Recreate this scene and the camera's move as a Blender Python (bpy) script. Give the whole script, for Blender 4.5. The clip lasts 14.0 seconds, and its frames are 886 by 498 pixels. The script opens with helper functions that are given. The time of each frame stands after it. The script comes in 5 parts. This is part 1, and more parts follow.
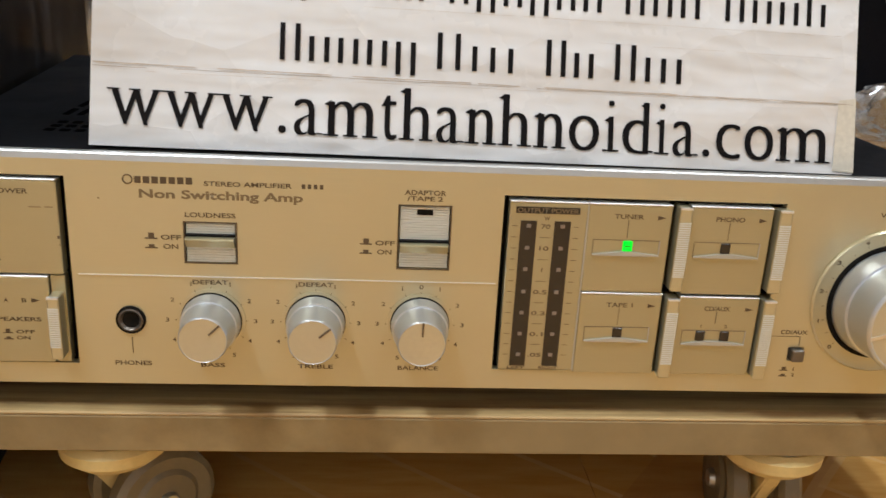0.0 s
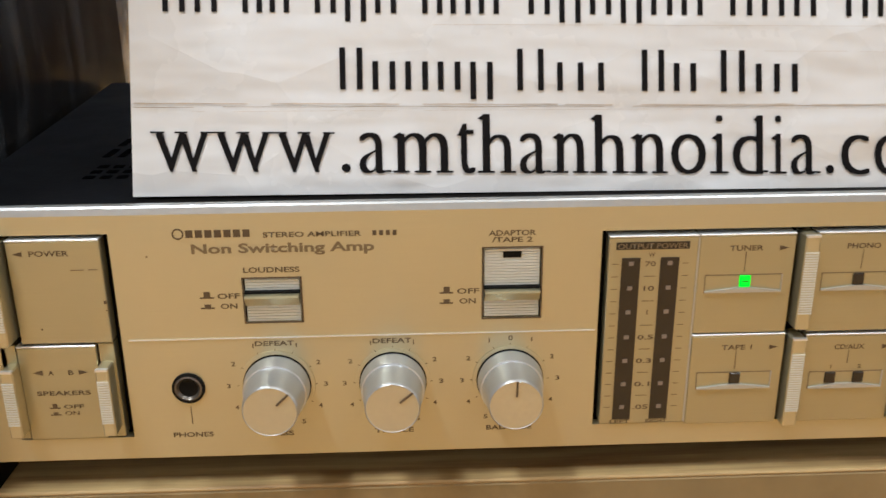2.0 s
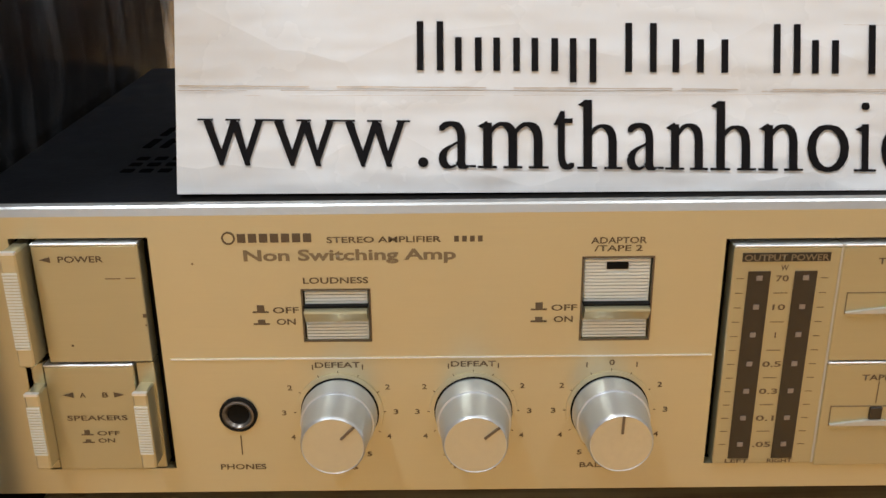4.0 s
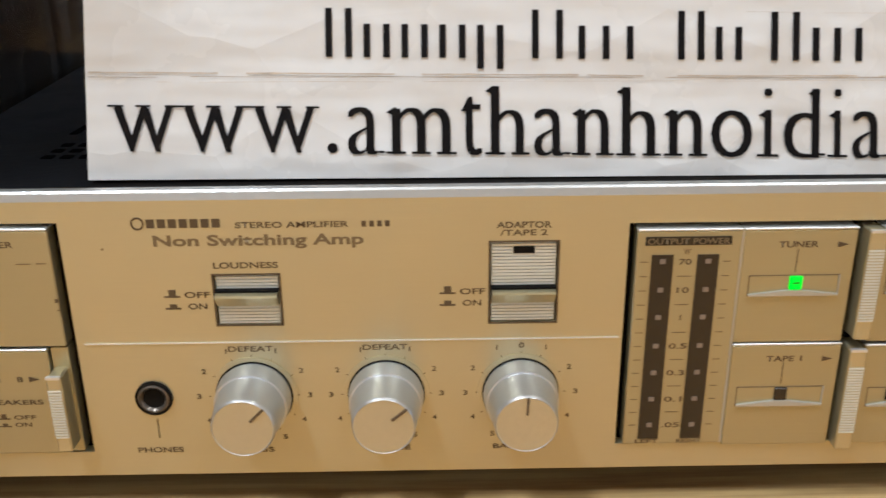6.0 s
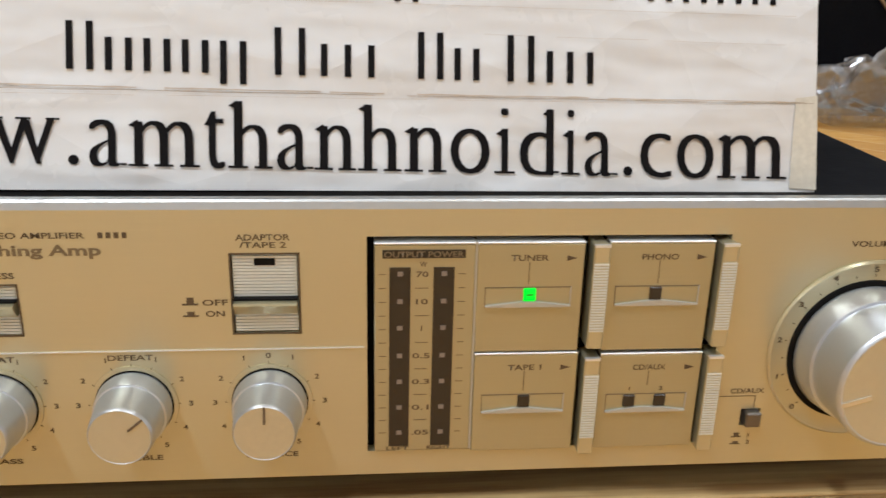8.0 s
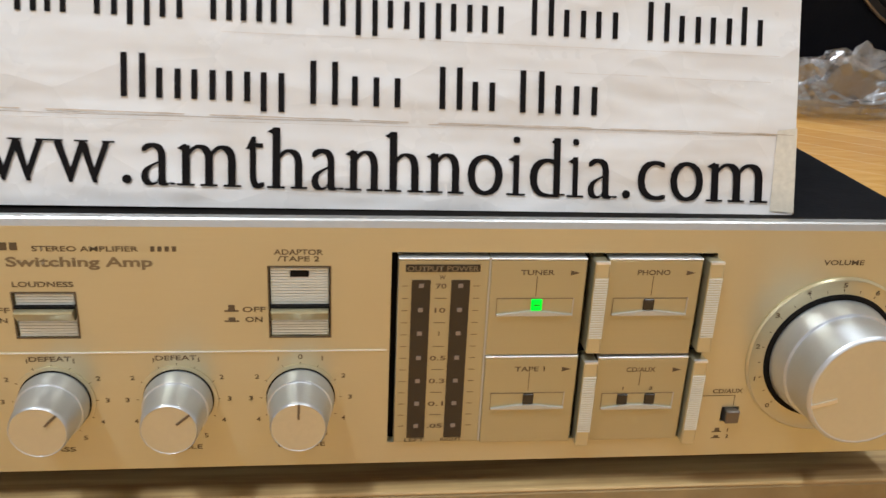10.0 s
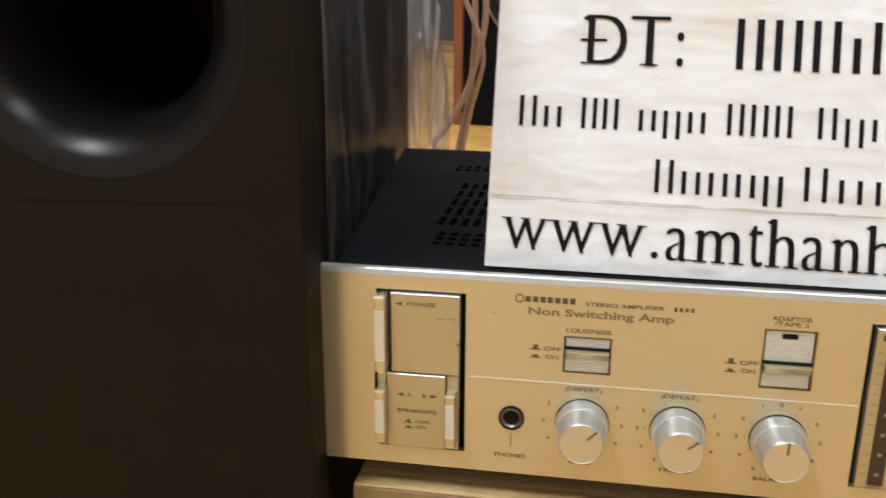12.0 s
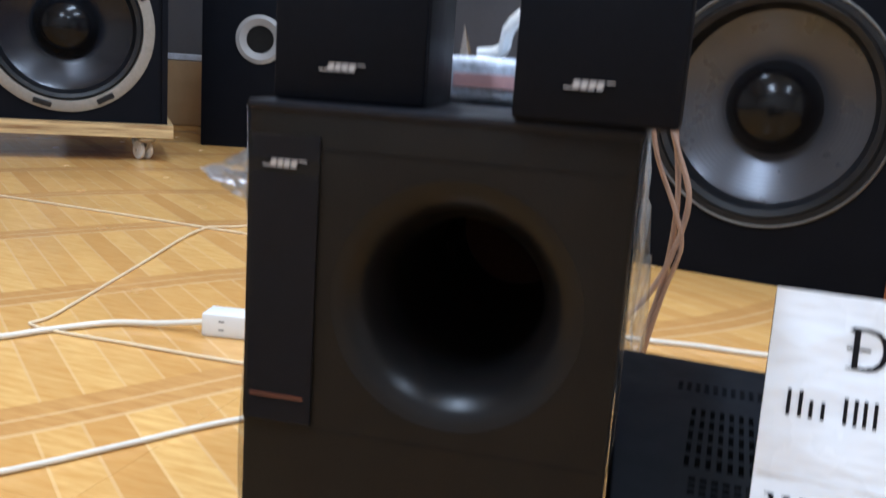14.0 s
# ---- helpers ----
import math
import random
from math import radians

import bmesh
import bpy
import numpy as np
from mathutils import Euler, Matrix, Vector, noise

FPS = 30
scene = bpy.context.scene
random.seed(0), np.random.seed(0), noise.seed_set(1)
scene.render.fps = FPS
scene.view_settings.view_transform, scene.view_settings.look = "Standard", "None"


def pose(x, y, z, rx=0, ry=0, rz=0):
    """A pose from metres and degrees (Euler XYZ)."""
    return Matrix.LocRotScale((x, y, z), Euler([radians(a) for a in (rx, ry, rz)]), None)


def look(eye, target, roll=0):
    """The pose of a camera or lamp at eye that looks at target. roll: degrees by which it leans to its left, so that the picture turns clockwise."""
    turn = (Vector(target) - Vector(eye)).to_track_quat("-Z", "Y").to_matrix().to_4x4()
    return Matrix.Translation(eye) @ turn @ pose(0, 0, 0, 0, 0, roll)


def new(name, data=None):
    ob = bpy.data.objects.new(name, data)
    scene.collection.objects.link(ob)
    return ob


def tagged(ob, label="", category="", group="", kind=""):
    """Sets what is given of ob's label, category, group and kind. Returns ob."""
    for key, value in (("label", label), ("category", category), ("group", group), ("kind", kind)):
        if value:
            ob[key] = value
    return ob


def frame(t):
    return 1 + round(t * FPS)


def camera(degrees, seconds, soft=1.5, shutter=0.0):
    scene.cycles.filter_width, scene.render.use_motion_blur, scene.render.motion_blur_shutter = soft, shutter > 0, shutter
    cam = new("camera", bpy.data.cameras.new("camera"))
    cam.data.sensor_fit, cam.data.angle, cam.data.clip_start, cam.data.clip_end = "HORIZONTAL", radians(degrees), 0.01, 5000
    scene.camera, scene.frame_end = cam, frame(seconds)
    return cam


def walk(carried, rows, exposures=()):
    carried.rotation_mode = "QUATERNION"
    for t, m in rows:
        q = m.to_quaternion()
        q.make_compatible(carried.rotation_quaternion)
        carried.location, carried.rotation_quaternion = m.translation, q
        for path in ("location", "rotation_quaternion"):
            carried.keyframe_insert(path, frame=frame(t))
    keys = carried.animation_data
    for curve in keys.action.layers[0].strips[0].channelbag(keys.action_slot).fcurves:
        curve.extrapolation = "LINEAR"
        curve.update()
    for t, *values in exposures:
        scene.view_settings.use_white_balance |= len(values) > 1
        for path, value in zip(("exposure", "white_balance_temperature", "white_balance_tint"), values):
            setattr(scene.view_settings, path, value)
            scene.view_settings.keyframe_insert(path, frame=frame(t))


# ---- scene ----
cam = camera(53.3, 14.0, 1.5, 0.35)
PATH = [
    (0, (0.169, -0.318, 0.256), (0.332, 1.571, -0.381), 3.1),
    (0.5, (0.173, -0.318, 0.258), (0.378, 1.558, -0.404), 3.3),
    (1, (0.169, -0.308, 0.26), (0.353, 1.574, -0.391), 2.3),
    (1.5, (0.163, -0.281, 0.271), (0.297, 1.612, -0.362), -0.9),
    (2, (0.155, -0.274, 0.26), (0.231, 1.616, -0.392), -0.4),
    (2.5, (0.149, -0.262, 0.258), (0.181, 1.631, -0.388), -0.1),
    (3, (0.141, -0.24, 0.258), (0.149, 1.655, -0.382), -0.2),
    (3.2, (0.142, -0.231, 0.256), (0.142, 1.659, -0.398), -0.5),
    (5.3, (0.137, -0.233, 0.249), (0.129, 1.645, -0.433), -0.7),
    (5.5, (0.144, -0.233, 0.249), (0.122, 1.642, -0.445), -0.9),
    (6, (0.163, -0.235, 0.251), (0.186, 1.64, -0.446), -0.5),
    (6.5, (0.182, -0.237, 0.252), (0.257, 1.64, -0.435), 0.1),
    (7, (0.198, -0.238, 0.251), (0.315, 1.639, -0.431), 0.7),
    (7.5, (0.208, -0.24, 0.252), (0.356, 1.632, -0.437), 1.1),
    (8, (0.217, -0.243, 0.255), (0.402, 1.628, -0.425), 1.5),
    (8.2, (0.221, -0.245, 0.255), (0.423, 1.63, -0.411), 1.6),
    (10.3, (0.191, -0.275, 0.280), (0.419, 1.56, -0.455), 2.9),
    (10.5, (0.179, -0.285, 0.281), (0.323, 1.582, -0.423), 2.3),
    (11, (0.154, -0.309, 0.284), (0.136, 1.562, -0.423), 1.5),
    (11.5, (0.124, -0.33, 0.296), (-0.036, 1.544, -0.384), 1.1),
    (12, (0.107, -0.346, 0.298), (-0.215, 1.541, -0.281), 0.3),
    (12.2, (0.103, -0.355, 0.301), (-0.279, 1.529, -0.253), 0.1),
    (12.5, (0.086, -0.365, 0.318), (-0.351, 1.509, -0.227), -0.1),
    (13, (0.061, -0.396, 0.332), (-0.48, 1.46, -0.179), 0.3),
    (13.5, (0.049, -0.406, 0.35), (-0.566, 1.435, -0.132), 0.7),
    (13.8, (0.042, -0.412, 0.368), (-0.560, 1.441, -0.090), 2.2),
    (14, (0.035, -0.419, 0.396), (-0.561, 1.447, -0.005), 4.0),
]
walk(cam, [(t, look(eye, target, roll)) for t, eye, target, roll in PATH],
     exposures=[(0.0, 0.0, 6180, 10), (3.0, 0.03, 6110, 10), (10.5, 0.0, 6110, 10), (11.5, 0.15, 6090, 10), (12.5, 0.45, 6200, 10), (13.0, 0.68, 6300, 10), (13.5, 0.79, 5400, 10), (14.0, 0.3, 5080, 10)])

# ---- world and lights ----
world = bpy.data.worlds.new("world")
scene.world = world
world.use_nodes = True
world.node_tree.nodes["Background"].inputs[0].default_value = (0.9, 0.95, 1.0, 1)
world.node_tree.nodes["Background"].inputs[1].default_value = 0.05


def tube_light(x, y, z, power):
    lamp = bpy.data.lights.new("tube_glow", "AREA")
    lamp.shape, lamp.size, lamp.size_y, lamp.energy = "RECTANGLE", 0.2, 1.15, power
    lamp.color = (0.93, 0.98, 1.0)
    ob = new("tube_glow", lamp)
    ob.matrix_world = pose(x, y, z - 0.045)
    return ob


LAMPS = [(-0.75, -0.9), (1.15, -0.9), (-1.0, 1.6), (0.5, 1.6)]
CEIL = 2.7
for (lx, ly), watts in zip(LAMPS, (48, 20, 33, 33)):
    tube_light(lx, ly, CEIL - 0.05, watts)

# ---- materials ----


class Nodes:
    def __init__(self, name):
        self.m = bpy.data.materials.new(name)
        self.m.use_nodes = True
        self.t = self.m.node_tree
        self.b = self.t.nodes["Principled BSDF"]

    def add(self, kind, **values):
        n = self.t.nodes.new(kind)
        for k, v in values.items():
            n.inputs[k].default_value = v
        return n

    def link(self, a, b):
        self.t.links.new(a, b)

    def coords(self, scale=(1, 1, 1), rot=(0, 0, 0)):
        c = self.add("ShaderNodeTexCoord")
        m = self.add("ShaderNodeMapping", Scale=scale, Rotation=rot)
        self.link(c.outputs["Object"], m.inputs["Vector"])
        return m.outputs["Vector"]

    def noise(self, scale, detail=4.0, vec=None, rough=0.55):
        n = self.add("ShaderNodeTexNoise", Scale=scale, Detail=detail, Roughness=rough)
        self.link(vec if vec is not None else self.coords(), n.inputs["Vector"])
        return n.outputs["Fac"]

    def ramp(self, fac, *stops):
        r = self.add("ShaderNodeValToRGB")
        e = r.color_ramp.elements
        while len(e) < len(stops):
            e.new(0.5)
        for el, (p, c) in zip(e, stops):
            el.position, el.color = p, (*c, 1)
        self.link(fac, r.inputs["Fac"])
        return r.outputs["Color"]

    def mix(self, fac, a, b, mode="MIX"):
        n = self.t.nodes.new("ShaderNodeMix")
        n.data_type, n.blend_type = "RGBA", mode
        for i, v in ((0, fac), (6, a), (7, b)):
            if isinstance(v, (int, float)):
                n.inputs[i].default_value = v
            elif isinstance(v, tuple):
                n.inputs[i].default_value = (*v, 1)
            else:
                self.link(v, n.inputs[i])
        return n.outputs[2]

    def math(self, op, a, b=0.0):
        n = self.t.nodes.new("ShaderNodeMath")
        n.operation = op
        for i, v in ((0, a), (1, b)):
            if isinstance(v, (int, float)):
                n.inputs[i].default_value = v
            else:
                self.link(v, n.inputs[i])
        return n.outputs[0]

    def color(self, c):
        self.link(c, self.b.inputs["Base Color"])

    def bump(self, height, strength=0.2, dist=0.001):
        n = self.add("ShaderNodeBump", Strength=strength, Distance=dist)
        self.link(height, n.inputs["Height"])
        self.link(n.outputs["Normal"], self.b.inputs["Normal"])


def shade(name, base, rough=0.5, metal=0.0, vary=0.08, scale=40, bump=0.0, grain=(1, 1, 1), dirt=0.0, spec=0.5):
    """A plain surface with grain at two scales."""
    k = Nodes(name)
    k.b.inputs["Metallic"].default_value = metal
    k.b.inputs["Specular IOR Level"].default_value = spec
    fine = k.noise(scale * 8, 3, k.coords(grain))
    broad = k.noise(scale * 0.4, 4)
    lo = tuple(c * (1 - vary) for c in base)
    hi = tuple(min(1, c * (1 + vary)) for c in base)
    c = k.ramp(fine, (0.3, lo), (0.7, hi))
    c = k.mix(k.ramp(broad, (0.35, (0, 0, 0)), (0.75, (1, 1, 1))), c, tuple(x * (1 - 1.2 * vary - dirt) for x in base))
    k.color(c)
    r = k.ramp(broad, (0.3, (rough * 0.88,) * 3), (0.7, (min(1, rough * 1.12),) * 3))
    k.link(r, k.b.inputs["Roughness"])
    if bump:
        k.bump(fine, bump)
    return k.m


def brushed(mat, rough, amount=0.75):
    """Fine horizontal brushing: reflections smear upwards and downwards."""
    t = mat.node_tree
    b = t.nodes["Principled BSDF"]
    for ln in list(b.inputs["Roughness"].links):
        t.links.remove(ln)
    b.inputs["Roughness"].default_value = rough
    b.inputs["Anisotropic"].default_value = amount
    b.inputs["Anisotropic Rotation"].default_value = 0.25
    tg = t.nodes.new("ShaderNodeTangent")
    tg.direction_type, tg.axis = "RADIAL", "Z"
    t.links.new(tg.outputs["Tangent"], b.inputs["Tangent"])
    return mat


GOLD = brushed(shade("champagne_aluminium", (0.585, 0.535, 0.355), 0.30, 0.68, 0.03, 60, 0.0, (0.1, 1, 18)), 0.30)
GOLD_DOOR = brushed(shade("champagne_door", (0.475, 0.432, 0.275), 0.31, 0.68, 0.03, 60, 0.0, (0.1, 1, 18)), 0.31)
SILVER = shade("brushed_silver", (0.78, 0.78, 0.77), 0.3, 0.9, 0.04, 60, 0.03)
RIB = shade("ribbed_silver", (0.77, 0.80, 0.78), 0.4, 0.35, 0.04, 60)
LEDGE = shade("clear_ledge", (0.50, 0.50, 0.46), 0.3, 0.3, 0.04, 60)
KNOB = shade("turned_aluminium", (0.63, 0.67, 0.72), 0.40, 0.82, 0.04, 60, 0.04, (1, 8, 1))
CAP = shade("knob_cap", (0.60, 0.57, 0.44), 0.38, 0.6, 0.03, 60)
LIP = shade("polished_lip", (0.84, 0.86, 0.88), 0.42, 0.7, 0.03, 40)
TOPEDGE = shade("satin_top_edge", (0.52, 0.53, 0.53), 0.38, 0.8, 0.04, 40)
BLACK = shade("black_gap", (0.009, 0.008, 0.007), 0.7, 0, 0.2, spec=0.1)
HOLE = shade("dark_slot", (0.0026, 0.0026, 0.0028), 0.9, 0, 0.1, spec=0.0)
COVER = shade("black_steel_cover", (0.0072, 0.0078, 0.0100), 0.5, 0.0, 0.15, 60, 0.10, spec=0.06)
MODULE = shade("black_vinyl", (0.0115, 0.0095, 0.0073), 0.5, 0, 0.15, 80, 0.2, spec=0.10)
GLOSSBLACK = shade("port_black", (0.0062, 0.0056, 0.0054), 0.31, 0, 0.1, 40, spec=0.20)
PORTEND = shade("port_end", (0.055, 0.025, 0.016), 0.9, 0, 0.2, 40, spec=0.0)
SLATS = shade("slat_plastic", (0.008, 0.008, 0.011), 0.5, 0, 0.1, spec=0.16)
INK = shade("print_ink", (0.11, 0.075, 0.04), 0.6, 0, 0.1)
INKGREY = shade("grey_ink", (0.22, 0.16, 0.085), 0.6, 0, 0.1)
SIGNINK = shade("sign_ink", (0.006, 0.005, 0.006), 0.6, 0, 0.1, spec=0.12)
METERWIN = shade("meter_window", (0.03, 0.022, 0.016), 0.25, 0, 0.1)
DOT = shade("meter_dot", (0.25, 0.2, 0.16), 0.4, 0, 0.05)
WHITEPLASTIC = shade("white_plastic", (0.75, 0.74, 0.7), 0.4, 0, 0.03)
CREAM = shade("cream_plastic", (0.74, 0.57, 0.25), 0.4, 0, 0.06)
WHEEL = shade("grey_rubber", (0.19, 0.15, 0.09), 0.4, 0, 0.08)
DARKMETAL = shade("dark_metal", (0.16, 0.14, 0.12), 0.35, 0.7, 0.06)
METAL = shade("zinc", (0.5, 0.48, 0.44), 0.35, 0.9, 0.06)
BROWNWOOD = shade("brown_veneer", (0.23, 0.075, 0.03), 0.4, 0, 0.2, 20, 0.1, (8, 8, 0.6))
CONE = shade("paper_cone", (0.066, 0.068, 0.078), 0.30, 0.5, 0.06, 30, 0.05)
DARKCONE = shade("dark_cone", (0.010, 0.011, 0.016), 0.24, 0.25, 0.06, 30, 0.05)
OLDRING = shade("worn_grey_ring", (0.25, 0.225, 0.19), 0.5, 0.3, 0.12, 12, 0.1)
DOME = shade("dust_cap", (0.004, 0.004, 0.005), 0.2, 0, 0.1, spec=0.22)
RUBBER = shade("rubber_surround", (0.008, 0.008, 0.009), 0.35, 0, 0.1, spec=0.3)
RING = shade("metal_ring", (0.50, 0.48, 0.44), 0.35, 0.8, 0.06)
CABBLACK = shade("cabinet_black", (0.0055, 0.006, 0.0085), 0.55, 0, 0.15, 30, 0.1, spec=0.05)
BADGE = shade("badge_silver", (0.45, 0.45, 0.46), 0.35, 0.7, 0.04)
ORANGE = shade("orange_indicator", (0.10, 0.028, 0.014), 0.4)
WIREPINK = shade("clear_copper_wire", (0.44, 0.285, 0.20), 0.3, 0.1, 0.15, 200)
WIREWHITE = shade("white_cable", (0.74, 0.68, 0.56), 0.4, 0, 0.06)
WIREPALE = shade("pale_wire", (0.78, 0.63, 0.40), 0.3, 0, 0.08)
WALLPAINT = shade("wall_paint", (0.075, 0.075, 0.085), 0.8, 0, 0.04, 6, 0.1)
WHITEWALL = shade("white_wall_paint", (0.78, 0.77, 0.75), 0.8, 0, 0.04, 6, 0.1)
CEILPAINT = shade("ceiling_paint", (0.8, 0.79, 0.76), 0.85, 0, 0.03, 6, 0.1)
RINGGREY = shade("grey_plastic_ring", (0.27, 0.26, 0.25), 0.45, 0, 0.05)
CARDBOARD = shade("cardboard", (0.36, 0.24, 0.12), 0.8, 0, 0.1, 30)
BLUEWRAP = shade("pale_wrap", (0.55, 0.60, 0.70), 0.25, 0, 0.3, 30, 0.5)
REDPRINT = shade("red_print", (0.60, 0.36, 0.36), 0.4)


def glow(name, col, strength):
    k = Nodes(name)
    k.b.inputs["Base Color"].default_value = (*col, 1)
    k.b.inputs["Emission Color"].default_value = (*col, 1)
    k.b.inputs["Emission Strength"].default_value = strength
    return k.m


GREEN = glow("green_lamp", (0.0, 0.85, 0.02), 0.68)
TUBE = glow("tube_glass", (1.0, 0.95, 0.88), 6.0)


def board_wood():
    k = Nodes("mdf_board")
    v = k.coords((0.6, 14, 14))
    g = k.noise(9, 6, v, 0.6)
    c = k.ramp(g, (0.36, (0.24, 0.13, 0.045)), (0.5, (0.44, 0.30, 0.13)), (0.66, (0.64, 0.47, 0.22)))
    k.color(c)
    k.b.inputs["Roughness"].default_value = 0.6
    k.bump(g, 0.25, 0.0008)
    return k.m


def edge_wood():
    k = Nodes("mdf_edge")
    g = k.noise(60, 5)
    s = k.noise(7, 3)
    c = k.ramp(g, (0.3, (0.20, 0.135, 0.055)), (0.7, (0.36, 0.25, 0.11)))
    c = k.mix(k.ramp(s, (0.4, (0, 0, 0)), (0.7, (0.8, 0.8, 0.8))), c, (0.30, 0.22, 0.105))
    k.color(c)
    k.b.inputs["Roughness"].default_value = 0.75
    k.bump(g, 0.3, 0.0006)
    return k.m


def paper():
    """White laminated paper: faint brown stains near the folds, soft crumples and a glossy film."""
    k = Nodes("laminated_paper")
    s = k.noise(16, 5)
    f = k.noise(90, 3)
    st = k.noise(9, 5, k.coords((0.7, 1, 2.4)))
    c = k.ramp(s, (0.35, (0.765, 0.785, 0.81)), (0.62, (0.72, 0.735, 0.755)), (0.85, (0.58, 0.545, 0.50)))
    c = k.mix(k.ramp(f, (0.3, (0, 0, 0)), (0.9, (0.3, 0.3, 0.3))), c, (0.71, 0.68, 0.66))
    c = k.mix(k.ramp(st, (0.56, (0, 0, 0)), (0.74, (0.65, 0.65, 0.65))), c, (0.60, 0.52, 0.43))
    k.color(c)
    k.link(k.ramp(s, (0.3, (0.16,) * 3), (0.7, (0.36,) * 3)), k.b.inputs["Roughness"])
    w = k.noise(30, 2, k.coords((0.6, 1, 1.6)))
    v = k.add("ShaderNodeTexVoronoi", Scale=26.0)
    k.link(k.coords((1, 1, 1.5), (0, 0.4, 0)), v.inputs["Vector"])
    k.bump(k.math("ADD", w, k.math("MULTIPLY", v.outputs["Distance"], 0.6)), 0.95, 0.004)
    return k.m


PAPER = paper()
STAIN = shade("paper_stain", (0.58, 0.49, 0.39), 0.4, 0, 0.2, 30)
FOLD = shade("fold_line", (0.36, 0.26, 0.17), 0.5, 0, 0.3, 60)
TAPE = shade("yellowed_tape", (0.66, 0.62, 0.53), 0.25, 0, 0.08, 60)
BOARD, EDGE = board_wood(), edge_wood()


def film(name, milkiness, sheen):
    k = Nodes(name)
    gl = k.add("ShaderNodeBsdfGlossy", Roughness=0.24, Color=(0.78, 0.82, 0.88, 1))
    tr = k.add("ShaderNodeBsdfTransparent", Color=(0.93, 0.93, 0.93, 1))
    mx = k.add("ShaderNodeMixShader", Fac=sheen)
    bp = k.add("ShaderNodeBump", Strength=0.25, Distance=0.004)
    k.link(k.noise(16, 3, k.coords((2.5, 2.5, 0.35))), bp.inputs["Height"])
    k.link(bp.outputs["Normal"], gl.inputs["Normal"])
    k.link(tr.outputs[0], mx.inputs[1])
    k.link(gl.outputs[0], mx.inputs[2])
    # milky creases
    milk = k.add("ShaderNodeBsdfDiffuse", Color=(0.40, 0.43, 0.48, 1))
    top = k.add("ShaderNodeMixShader")
    streak = k.noise(22, 4, k.coords((3.0, 3.0, 0.3)))
    k.link(k.ramp(streak, (0.50, (0.0,) * 3), (0.74, (milkiness,) * 3)), top.inputs[0])
    k.link(mx.outputs[0], top.inputs[1])
    k.link(milk.outputs[0], top.inputs[2])
    k.link(top.outputs[0], k.t.nodes["Material Output"].inputs["Surface"])
    return k.m


FILM = film("clear_film", 0.10, 0.10)
TUFTFILM = film("crinkled_film", 0.30, 0.22)
BAGFILM = film("milky_film", 0.55, 0.28)


def parquet():
    """Glazed tiles printed with short oak planks in curved bands."""
    k = Nodes("parquet_tile")
    c = k.add("ShaderNodeNewGeometry")
    sep = k.add("ShaderNodeSeparateXYZ")
    k.link(c.outputs["Position"], sep.inputs[0])
    x, y = sep.outputs[0], sep.outputs[1]
    # curved bands of planks: n runs across the planks, s along them
    n = k.math("ADD", k.math("MULTIPLY", x, 0.63), k.math("MULTIPLY", y, 0.777))
    s = k.math("SUBTRACT", k.math("MULTIPLY", x, 0.777), k.math("MULTIPLY", y, 0.63))
    s = k.math("ADD", s, k.math("MULTIPLY", k.math("SINE", k.math("MULTIPLY", n, 5.5)), 0.035))
    band = k.math("ADD", k.math("DIVIDE", k.math("ADD", s, 0.75), 0.49), 50.0)
    bf, bi = k.math("FRACT", band), k.math("FLOOR", band)
    border = k.math("LESS_THAN", bf, 0.16)
    bline = k.math("ADD", k.math("LESS_THAN", k.math("ABSOLUTE", k.math("SUBTRACT", bf, 0.16)), 0.008), k.math("LESS_THAN", k.math("ABSOLUTE", k.math("SUBTRACT", bf, 0.08)), 0.006))
    pl = k.math("ADD", k.math("DIVIDE", k.math("ADD", n, k.math("MULTIPLY", bi, 0.019)), 0.048), 200.0)
    pf, pi = k.math("FRACT", pl), k.math("FLOOR", pl)
    pline = k.math("LESS_THAN", pf, 0.07)
    ident = k.add("ShaderNodeCombineXYZ")
    k.link(pi, ident.inputs[0])
    k.link(bi, ident.inputs[1])
    k.link(border, ident.inputs[2])
    wn = k.add("ShaderNodeTexWhiteNoise")
    k.link(ident.outputs[0], wn.inputs["Vector"])
    grain = k.noise(14, 6, k.coords((1.2, 7, 1), (0, 0, radians(39))), 0.6)
    plank = k.ramp(grain, (0.3, (0.60, 0.32, 0.08)), (0.7, (0.77, 0.48, 0.16)))
    plank = k.mix(k.ramp(wn.outputs["Value"], (0, (0, 0, 0)), (1, (0.55, 0.55, 0.55))), plank, (0.44, 0.19, 0.04))
    plank = k.mix(k.math("MULTIPLY", pline, 0.5), plank, (0.72, 0.48, 0.22))
    bordc = k.ramp(grain, (0.3, (0.46, 0.22, 0.06)), (0.7, (0.60, 0.33, 0.10)))
    col = k.mix(border, plank, bordc)
    col = k.mix(k.math("MULTIPLY", bline, 0.6), col, (0.70, 0.47, 0.22))
    k.color(col)
    broad = k.noise(3, 3)
    k.link(k.ramp(broad, (0.3, (0.16,) * 3), (0.7, (0.3,) * 3)), k.b.inputs["Roughness"])
    k.bump(k.noise(5, 2), 0.08, 0.004)
    return k.m


PARQUET = parquet()
GROUT = shade("grout", (0.62, 0.37, 0.13), 0.8, 0, 0.1, 60)

# ---- mesh helpers ----


